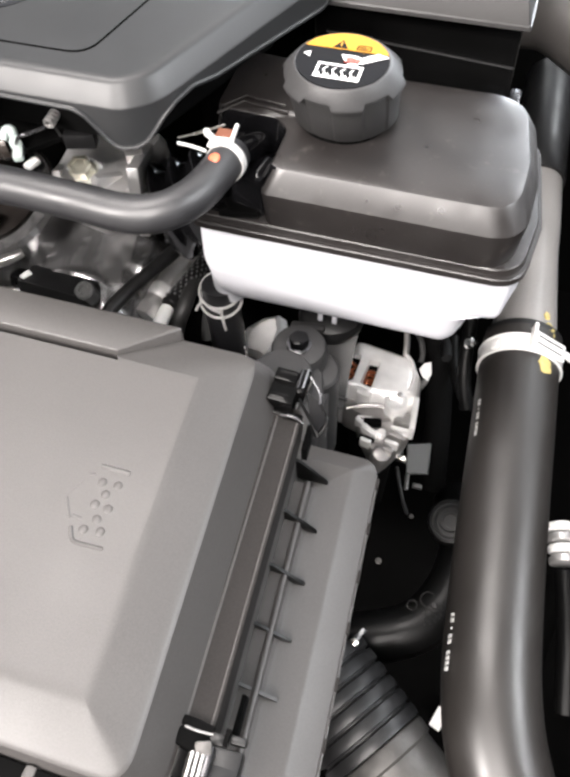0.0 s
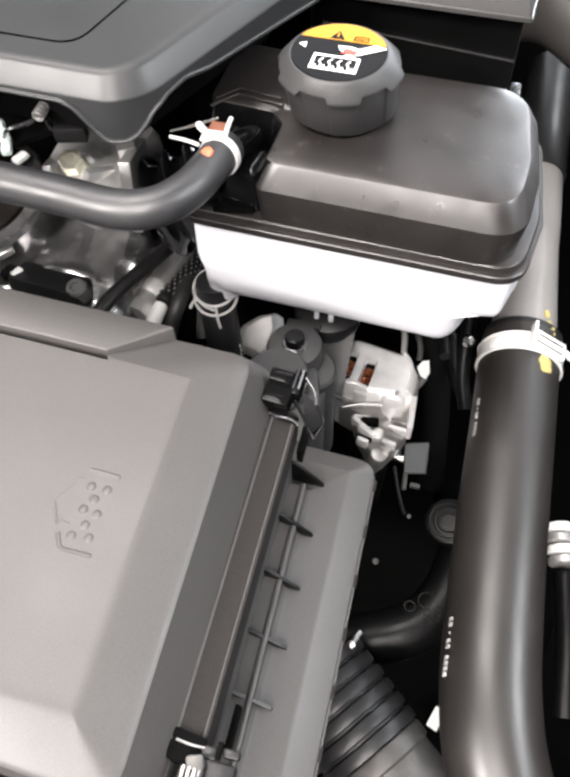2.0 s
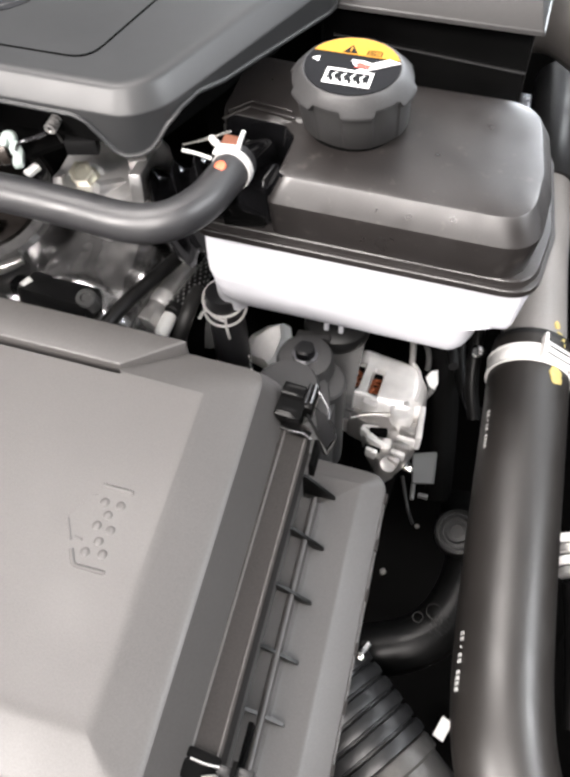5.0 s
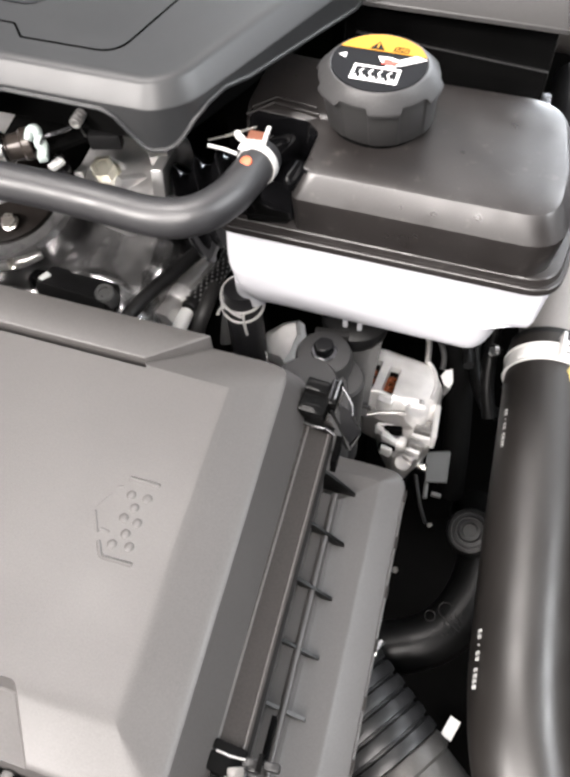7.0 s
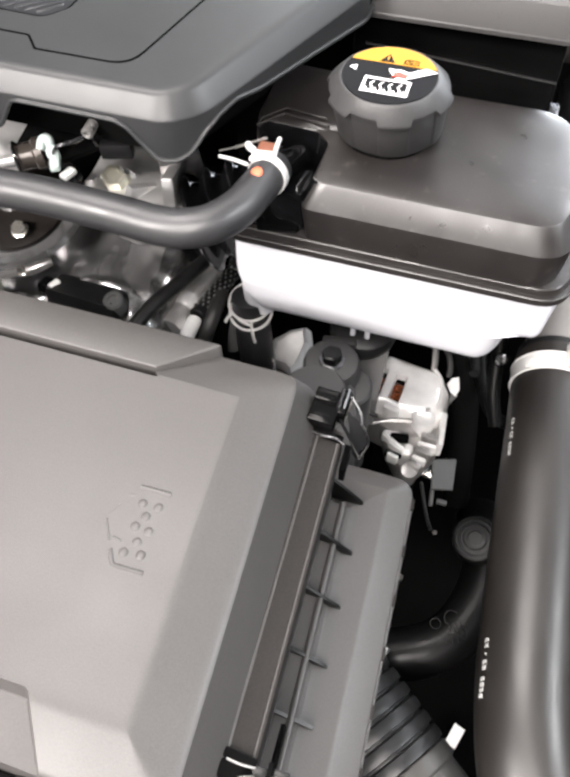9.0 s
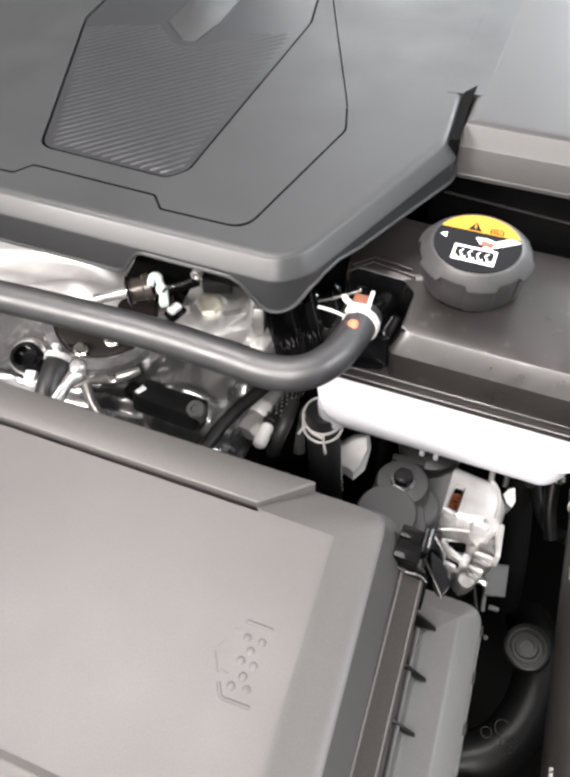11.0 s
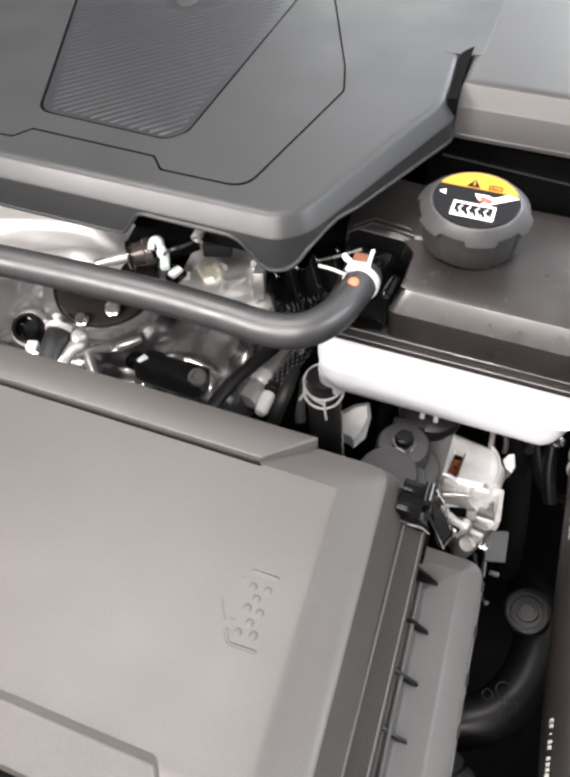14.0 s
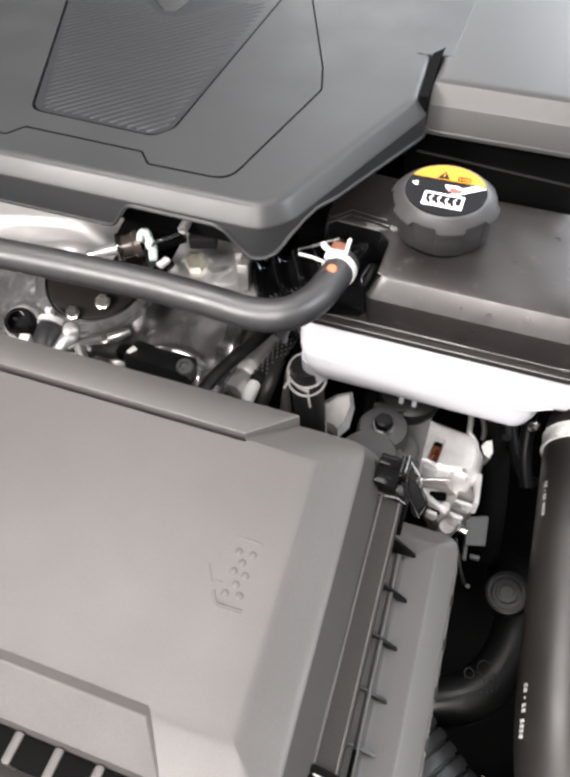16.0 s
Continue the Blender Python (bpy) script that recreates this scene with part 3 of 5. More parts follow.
def build_tank():
    t = thing("expansion_tank", (0.02, 0.13, 1.06), "milky white coolant expansion tank with a satin black lid", "coolant tank")
    radii = [0.02, 0.001, 0.001, 0.001, 0.02, 0.02, 0.02, 0.014]
    rings = []
    for z, front, left, right, back in ((1.0797, 0.1, -0.062, 0.078, 0.02), (1.0802, 0.0945, -0.067, 0.0845, 0.012), (1.0818, 0.0908, -0.0705, 0.0885, 0.009), (1.0845, 0.0885, -0.073, 0.0915, 0.007), (1.089, 0.087, -0.0752, 0.094, 0.006), (1.1, 0.0845, -0.0772, 0.0968, 0.005), (1.1125, 0.082, -0.0783, 0.0985, 0.004), (1.1155, 0.0813, -0.0783, 0.1005, 0.004),
                                        (1.1166, 0.0812, -0.0783, 0.109, 0.003), (1.118, 0.081, -0.0782, 0.1155, 0.003), (1.122, 0.0804, -0.0781, 0.117, 0.003), (1.15, 0.0765, -0.0748, 0.1175, 0.001), (1.164, 0.0748, -0.0722, 0.1175, 0.0)):
        shelf = z > 1.116
        outline = [(left, front), (0.0, front), (0.05, front), (0.07, front), (right - 0.001, front + 0.006) if shelf else (right, front - 0.0005), (max(right + 0.003, 0.1245), 0.118) if shelf else (right + 0.003, 0.118 + (front - 0.0748)), (right - 0.0045, 0.192 - back), (left + 0.0055, 0.192 - back)]
        rings.append([(x, y, z) for x, y in fillet(outline, radii[:4] + [0.004 if shelf else 0.02] + radii[5:], 7)])
    bm = bmesh.new()
    skin(bm, rings)
    part("tank_body", bm, white_plastic, t, angle=50)
    rim = [(-0.0725, 0.0715), (0.1205, 0.0712), (0.1262, 0.118), (0.1175, 0.195), (-0.068, 0.195)]
    rr = [0.01, 0.02, 0.02, 0.02, 0.012]
    part("lid_flange", stack(bmesh.new(), rim, rr, [(1.1615, 0.0006), (1.1622, 0), (1.1662, 0), (1.1668, 0.0006), (1.1668, 0.0024), (1.1705, 0.003), (1.1712, 0.0036), (1.1715, 0.006)], 8), lid_plastic, t, angle=25)
    top = [(-0.0275, 0.0735), (0.1145, 0.0725), (0.1165, 0.118), (0.1085, 0.181), (0.03, 0.1815), (-0.0705, 0.1805), (-0.0695, 0.1215), (-0.0315, 0.1195), (-0.0235, 0.112)]
    tr = [0.006, 0.022, 0.03, 0.024, 0.01, 0.012, 0.008, 0.009, 0.009]
    def lid_ring(z, d):
        # the bevel is tight round the port
        wide, tight = fillet(inset(top, d), tr, 9), fillet(inset(top, d * 0.22), tr, 9)
        out = []
        for p, q in zip(wide, tight):
            w = min(1.0, max(0.0, (q[1] - 0.0745) / 0.012)) if q[0] < -0.018 else 0.0
            out.append((p[0] + (q[0] - p[0]) * w, p[1] + (q[1] - p[1]) * w, z))
        return out
    rings = [lid_ring(z, d) for z, d in ((1.166, 0.003), (1.172, 0.0016), (1.1935, 0), (1.1948, 0.0001), (1.1956, 0.0006), (1.2062, 0.0066), (1.2074, 0.0078), (1.208, 0.01))]
    for k in range(1, 9):
        s = k / 8
        rings.append([(x + (CAP[0] + 0.02 - x) * s * 0.9, y + (0.129 - y) * s * 0.9, 1.208 + 0.003 * s * (2 - s)) for x, y, z in rings[7]])
    bm = bmesh.new()
    skin(bm, rings)
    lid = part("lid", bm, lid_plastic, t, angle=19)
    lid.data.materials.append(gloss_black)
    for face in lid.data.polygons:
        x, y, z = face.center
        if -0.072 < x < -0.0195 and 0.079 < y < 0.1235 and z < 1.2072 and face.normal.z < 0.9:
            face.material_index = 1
    part("ledge_bead", tube([(-0.0663, 0.1196, 1.2060), (-0.0526, 0.1289, 1.2098), (-0.0250, 0.1229, 1.2112)], 0.0009, 8, raw=True), lid_plastic, t)
    part("ledge_bead", tube([(-0.0641, 0.1239, 1.2085), (-0.0521, 0.1321, 1.2112), (-0.0278, 0.1275, 1.2118)], 0.0007, 8, raw=True), lid_plastic, t)
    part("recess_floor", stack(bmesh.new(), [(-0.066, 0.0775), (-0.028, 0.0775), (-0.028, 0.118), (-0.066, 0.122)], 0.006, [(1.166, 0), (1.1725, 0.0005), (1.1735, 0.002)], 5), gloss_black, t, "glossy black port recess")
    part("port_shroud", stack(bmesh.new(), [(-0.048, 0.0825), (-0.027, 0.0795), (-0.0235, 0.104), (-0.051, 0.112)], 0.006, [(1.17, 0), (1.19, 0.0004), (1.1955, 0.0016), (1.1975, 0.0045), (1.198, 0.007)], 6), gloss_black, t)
    part("recess_rib", block((0.0025, 0.022, 0.026), (-0.0555, 0.097, 1.185), Matrix.Rotation(radians(10), 3, "Z"), 0.0008), latch_black, t)
    part("hose_port", tube([(-0.043, 0.07, 1.2105), (-0.0415, 0.088, 1.2075), (-0.038, 0.106, 1.2)], 0.0075, 18), gloss_black, t)
    part("port_foot", block((0.024, 0.012, 0.0055), (-0.042, 0.0815, 1.1735), Matrix.Rotation(radians(8), 3, "Z"), 0.0018), latch_black, t)
    # the shadow under the cap is put into this black neck
    part("neck", lathe([(0.0245, -0.004), (0.0245, 0.008), (0.023, 0.009)], Matrix.Translation((CAP[0], CAP[1] + 0.0125, 1.2085)), 40), void_black, t)
    build_cap(t)


def build_cap(t):
    m = Matrix(((1, 0, 0, CAP[0]), (0, 1, -0.38, CAP[1] + 0.38 * 1.2495), (0, 0, 1, 0), (0, 0, 0, 1)))
    n = 216

    def lobe(a):
        return 1 / (1 + math.exp(-26 * (math.cos(6 * (a - radians(288))) + 0.05)))

    def turned(levels):
        """Rings of (radius, height) between the lobes and on them."""
        return [[m @ Vector((((r0 + (r1 - r0) * lobe(a)) * math.cos(a)), (r0 + (r1 - r0) * lobe(a)) * math.sin(a), z0 + (z1 - z0) * lobe(a))) for a in (2 * math.pi * k / n for k in range(n))] for r0, z0, r1, z1 in levels]
    bm = bmesh.new()
    skin(bm, turned([(0.0262, 1.2136, 0.0266, 1.2136), (0.0276, 1.2141, 0.0281, 1.2141), (0.0284, 1.2153, 0.029, 1.2153), (0.0291, 1.243, 0.0301, 1.241), (0.0262, 1.2495, 0.0262, 1.2495)]))
    cap = part("cap", bm, cap_plastic, t, "dark grey screw cap with a castellated rim", angle=30)
    bm = bmesh.new()
    skin(bm, turned([(0.0233, 1.2509, 0.0233, 1.2509), (0.0237, 1.2514, 0.0237, 1.2514), (0.0244, 1.2512, 0.0244, 1.2512), (0.025, 1.2507, 0.025, 1.2507), (0.0257, 1.2501, 0.0257, 1.2501), (0.0297, 1.2455, 0.0316, 1.2428), (0.0301, 1.2448, 0.0321, 1.242), (0.0302, 1.2442, 0.0322, 1.2411), (0.0299, 1.2437, 0.0319, 1.2402), (0.0262, 1.2437, 0.0262, 1.2402)]), False, False)
    part("rim", bm, lit_rim_plastic, cap, "grey castellated rim", angle=30)
    disc = [(0.0233 * math.cos(2 * math.pi * k / 64), 0.0233 * math.sin(2 * math.pi * k / 64)) for k in range(64)]
    a0 = math.asin(0.0088 / 0.0232)
    seg = [(0.0232 * math.cos(a0 + (math.pi - 2 * a0) * k / 30), 0.0232 * math.sin(a0 + (math.pi - 2 * a0) * k / 30)) for k in range(31)]

    def flat(poly, z, h=0.0001):
        bm = bmesh.new()
        skin(bm, [[(CAP[0] + x, CAP[1] + y - (0 if poly in (disc, seg) else 0.0031), q) for x, y in poly] for q in (z - h, z)])
        return bm
    zl = 1.2512
    label = part("label_disc", flat(disc, zl, 0.0012), label_black, cap, "black label film")
    part("yellow_field", flat(seg, zl + 0.00015), label_yellow, label, "yellow warning field")
    z2 = zl + 0.0003
    part("warning_triangle", flat([(-0.0074, 0.0125), (0.0004, 0.0125), (-0.0035, 0.0197)], z2), label_black, label)
    part("triangle_mark", flat([(-0.0039, 0.014), (-0.0031, 0.014), (-0.0031, 0.0174), (-0.0039, 0.0174)], z2 + 0.0002), label_yellow, label)
    up = 0.0022
    for poly in ([(0.0045, 0.0105), (0.0122, 0.0105), (0.0122, 0.0112), (0.0045, 0.0112)], [(0.0045, 0.0112), (0.0053, 0.0112), (0.0056, 0.0145), (0.0048, 0.0145)], [(0.0115, 0.0112), (0.0122, 0.0112), (0.0122, 0.0145), (0.0115, 0.0145)], [(0.0052, 0.0142), (0.0118, 0.0142), (0.011, 0.0149), (0.006, 0.0149)], [(0.0082, 0.0112), (0.0088, 0.0112), (0.0088, 0.0142), (0.0082, 0.0142)], [(0.0058, 0.0118), (0.0078, 0.0118), (0.0078, 0.0124), (0.0058, 0.0124)], [(0.006, 0.013), (0.0078, 0.013), (0.0078, 0.0136), (0.006, 0.0136)], [(0.0092, 0.0118), (0.0112, 0.0128), (0.0108, 0.0134), (0.0092, 0.0126)]):
        part("book_sign", flat([(x, y + up) for x, y in poly], z2), label_black, label)
    part("arrow_mark", flat([(-0.0205, 0.0045), (-0.0168, 0.0022), (-0.0172, 0.0068)], z2), label_white, label)
    # heater sign: a frame with wavy bars
    x0, x1, y0, y1, w = -0.0112, 0.0118, -0.0133, -0.0012, 0.0014
    for poly in ([(x0, y0), (x1, y0), (x1, y0 + w), (x0, y0 + w)], [(x0, y1 - w), (x1, y1 - w), (x1, y1), (x0, y1)], [(x0, y0 + w), (x0 + w, y0 + w), (x0 + w, y1 - w), (x0, y1 - w)], [(x1 - w, y0 + w), (x1, y0 + w), (x1, y1 - w), (x1 - w, y1 - w)]):
        part("sign_frame", flat(poly, z2), label_white, label)
    for k in range(4):
        cx = x0 + 0.0047 + k * 0.0045
        line = [(cx + 0.0007 * math.sin(j * 1.25), y0 + 0.0022 + j * 0.00115) for j in range(7)]
        wavy = [(x - 0.0004, y) for x, y in line] + [(x + 0.0004, y) for x, y in reversed(line)]
        part("sign_wave", flat(wavy[::-1], z2), label_white, label)
    for k in range(5):
        cx = x0 + 0.0024 + k * 0.0045
        part("sign_foot", flat([(cx - 0.0012, y0 + w), (cx + 0.0012, y0 + w), (cx, y0 + w + 0.0026)], z2), label_white, label)
    part("pictogram_grey", flat([(-0.0015, 0.0072), (0.0052, 0.0076), (0.009, 0.0062), (0.0165, 0.0117), (0.0222, 0.0098), (0.0105, 0.0018), (0.0088, 0.0012), (0.007, 0.0022), (0.0018, 0.0022), (0.0, 0.0042)], z2), label_white, label)
    part("pictogram_red", flat([(0.0012, 0.0046), (0.0038, 0.0056), (0.0062, 0.0048), (0.0098, 0.0042), (0.0082, 0.0012), (0.0066, 0.0022), (0.0046, 0.0002), (0.0034, 0.0018), (0.0012, 0.0008), (0.0022, 0.0028)], z2 + 0.0002), label_red, label)
    part("pictogram_steam", flat([(0.0028, -0.0012), (0.0092, -0.0012), (0.008, 0.0004), (0.0042, 0.0004)], z2 + 0.0003), label_white, label)


build_tank()


# ---- hoses and pipes ----
def build_coolant_hose():
    t = thing("coolant_hose", (-0.07, 0.03, 1.2), "smooth black rubber coolant hose bent up to the tank", "hose")
    path = [(-0.46, 0.011, 1.205), (-0.36, 0.0168, 1.208), (-0.26, 0.0238, 1.211), (-0.16, 0.0263, 1.213), (-0.11, 0.0248, 1.2135), (-0.0785, 0.0228, 1.214), (-0.0602, 0.0285, 1.2145), (-0.0492, 0.0435, 1.2145), (-0.0448, 0.062, 1.214), (-0.0432, 0.0735, 1.2133), (-0.0426, 0.081, 1.212)]
    part("hose", tube(path, 0.0098, 24, 8), hose_rubber, t)
    bm = lathe([(0.0031, -0.0006), (0.003, 0.0003), (0.002, 0.0008)], along((-0.12, -0.3, 0.95), (-0.0447, 0.0618, 1.2238)), 18)
    part("paint_mark", bm, paint_orange, t, "orange paint dab")
    c = thing("spring_clamp", (-0.043, 0.08, 1.215), "white coated spring clamp round the black coolant hose", "hose clamp", "hose clamps")
    axis = (0.08, 1, -0.13)
    part("clamp_band", band((-0.0433, 0.0732, 1.2131), axis, 0.0096, 0.0046, 0.0011, 40), white_clamp, c)
    face = bmesh.new()
    skin(face, [[(-0.0525, 0.0715, 1.2225 + d), (-0.0395, 0.0722, 1.2225 + d), (-0.0402, 0.078, 1.2242 + d), (-0.0515, 0.0772, 1.2242 + d)] for d in (-0.001, 0.0002)])
    part("clamp_plate", face, white_clamp, c)
    part("clamp_ear", tube([(-0.051, 0.0765, 1.224), (-0.0545, 0.078, 1.225), (-0.0553, 0.0795, 1.2253)], 0.0018, 10, 4), white_clamp, c)
    part("clamp_ear", tube([(-0.0405, 0.0765, 1.2235), (-0.041, 0.083, 1.2248), (-0.0412, 0.0878, 1.2252)], 0.0012, 10, 4), white_clamp, c)
    part("clamp_pad", block((0.009, 0.0075, 0.0016), (-0.0465, 0.0825, 1.2225), None, 0.0005), pad_brown, c, "brown pad in the clamp")
    part("clamp_tang", tube([(-0.0485, 0.0885, 1.2235), (-0.055, 0.0828, 1.2235), (-0.061, 0.0775, 1.2238), (-0.0685, 0.0722, 1.2238)], 0.0008, 8, 5), steel, c)
    part("clamp_tang", tube([(-0.052, 0.0685, 1.2215), (-0.059, 0.0685, 1.223), (-0.0672, 0.0682, 1.2238)], 0.0009, 8, 5), white_clamp, c)


build_coolant_hose()


def bar_print(parent, at, u, v, n, marks, mat=label_white):
    """Small printed bars: marks are (along, across, length, width)."""
    u, v, n, at = Vector(u).normalized(), Vector(v).normalized(), Vector(n).normalized(), Vector(at)
    for a, c, l, w in marks:
        bm = bmesh.new()
        skin(bm, [[at + u * (a + p) + v * (c + q) + n * h for p, q in ((0, 0), (l, 0), (l, w), (0, w))] for h in (-0.0004, 0.0002)])
        part("print_bar", bm, mat, parent, angle=20)


def build_big_pipe():
    t = thing("charge_air_pipe", (0.153, 0.02, 0.99), "thick smooth black pipe with faint printed marks", "pipe")
    path = [(0.1462, 0.148, 1.023), (0.1473, 0.115, 1.021), (0.1492, 0.07, 1.02), (0.1515, 0.012, 1.019), (0.155, -0.05, 1.017), (0.1595, -0.095, 1.014), (0.1695, -0.132, 1.008), (0.19, -0.166, 0.997), (0.228, -0.19, 0.978), (0.29, -0.2, 0.94)]
    pipe = part("pipe", tube(path, 0.0285, 48, 8), pipe_rubber, t)
    marks = []
    for start, signs in ((0.0, 2), (0.0098, 2), (0.0172, 4)):
        for k in range(signs):
            a = start + 0.0024 * k
            marks += [(a, 0, 0.0018, 0.0005), (a, 0.0017, 0.0014 + 0.0004 * (k % 2), 0.0005), (a + 0.0004 * (k % 3), 0.0005, 0.0005, 0.0012)]
    marks.append((0.0066, 0.0008, 0.0008, 0.0008))
    n = Vector((-0.93, -0.02, 0.37))
    for x, y, z, s in ((0.1484, 0.0855, 1.0203, 1.12), (0.1561, -0.066, 1.0165, 1.28)):
        at = Vector((x, y, z)) + n.normalized() * 0.0285
        bar_print(pipe, at, (0.05, -1, -0.012), (0.37, 0, 0.93), n, [(a * s, c * s, l * s, w * s) for a, c, l, w in marks], print_grey)
    up = thing("grey_pipe", (0.145, 0.25, 1.03), "grey moulded plastic pipe plugged into the black pipe", "pipe")
    part("pipe", tube([(0.1465, 0.135, 1.0225), (0.1455, 0.165, 1.026), (0.1435, 0.205, 1.032), (0.14, 0.26, 1.04), (0.1355, 0.31, 1.045)], lambda s: 0.0262 - 0.0072 * min(1, s * 1.6), 36), pipe_grey, up)
    part("sleeve", tube([(0.136, 0.305, 1.0445), (0.133, 0.36, 1.05), (0.13, 0.44, 1.055)], 0.0215, 32), black_plastic, up)
    part("collar", band((0.1465, 0.1475, 1.023), (-0.02, 1, 0.1), 0.0265, 0.012, 0.0014, 44), black_plastic, up)
    c = thing("pipe_clamp", (0.147, 0.13, 1.02), "white band clamp round the thick black pipe", "hose clamp", "hose clamps")
    axis = (-0.03, 1, 0.05)
    part("clamp_band", band((0.1468, 0.131, 1.0215), axis, 0.0285, 0.013, 0.0015, 56), white_clamp, c)
    part("rim", torus((0.1466, 0.1375, 1.0218), axis, 0.0295, 0.0011, 56, 8), white_clamp, c)
    part("rim", torus((0.147, 0.1245, 1.0212), axis, 0.0295, 0.0011, 56, 8), white_clamp, c)
    tilt = Matrix.Rotation(radians(27), 3, "Y")
    buckle = part("buckle", block((0.028, 0.0145, 0.003), (0.1605, 0.1312, 1.0488), tilt, 0.001), white_clamp, c)
    part("buckle_slot", block((0.021, 0.0011, 0.0005), (0.1618, 0.1342, 1.0499), tilt, 0), black_plastic, buckle)
    part("buckle_slot", block((0.022, 0.0011, 0.0005), (0.1612, 0.128, 1.0501), tilt, 0), black_plastic, buckle)
    part("buckle_post", block((0.0026, 0.019, 0.008), (0.1488, 0.133, 1.0548), Matrix.Rotation(radians(10), 3, "Y"), 0.0006), white_clamp, c)
    part("clamp_tail", block((0.018, 0.0062, 0.0016), (0.1815, 0.1318, 1.0375), Matrix.Rotation(radians(32), 3, "Y"), 0.0005), white_clamp, c)
    part("buckle_catch", block((0.006, 0.006, 0.004), (0.1255, 0.1275, 1.0415), Matrix.Rotation(radians(-40), 3, "Y"), 0.001), white_clamp, c)
    for at, s in (((0.1605, 0.1165, 1.0466), 1.15), ((0.1605, 0.1475, 1.0466), 1.0), ((0.1575, 0.1605, 1.047), 0.5)):
        k = bmesh.new()
        lathe([(0.0054 * s, -0.001), (0.0052 * s, 0.0002), (0.003 * s, 0.0005)], along((0.46, 0, 0.89), at), 16, k, wobble=lambda a, z: 1 + 0.22 * math.sin(2 * a + 1) + 0.12 * math.sin(5 * a))
        part("paint_mark", k, paint_yellow, c, "yellow paint dab")


build_big_pipe()


# ---- engine cover and duct ----
def flat_ring(outer, hole, z0, z1):
    """A flat sheet with a hole, and the wall of that hole."""
    bm = bmesh.new()
    loops = []
    for pts in (outer, hole):
        vs = [bm.verts.new((x, y, z1)) for x, y in pts]
        loops.append(([bm.edges.new((vs[i], vs[(i + 1) % len(vs)])) for i in range(len(vs))], vs))
    bmesh.ops.triangle_fill(bm, use_beauty=True, use_dissolve=False, edges=loops[0][0] + loops[1][0])
    vs = loops[1][1]
    lower = [bm.verts.new((v.co.x, v.co.y, z0)) for v in vs]
    for i in range(len(vs)):
        bm.faces.new((vs[i], vs[(i + 1) % len(vs)], lower[(i + 1) % len(vs)], lower[i]))
    return bm


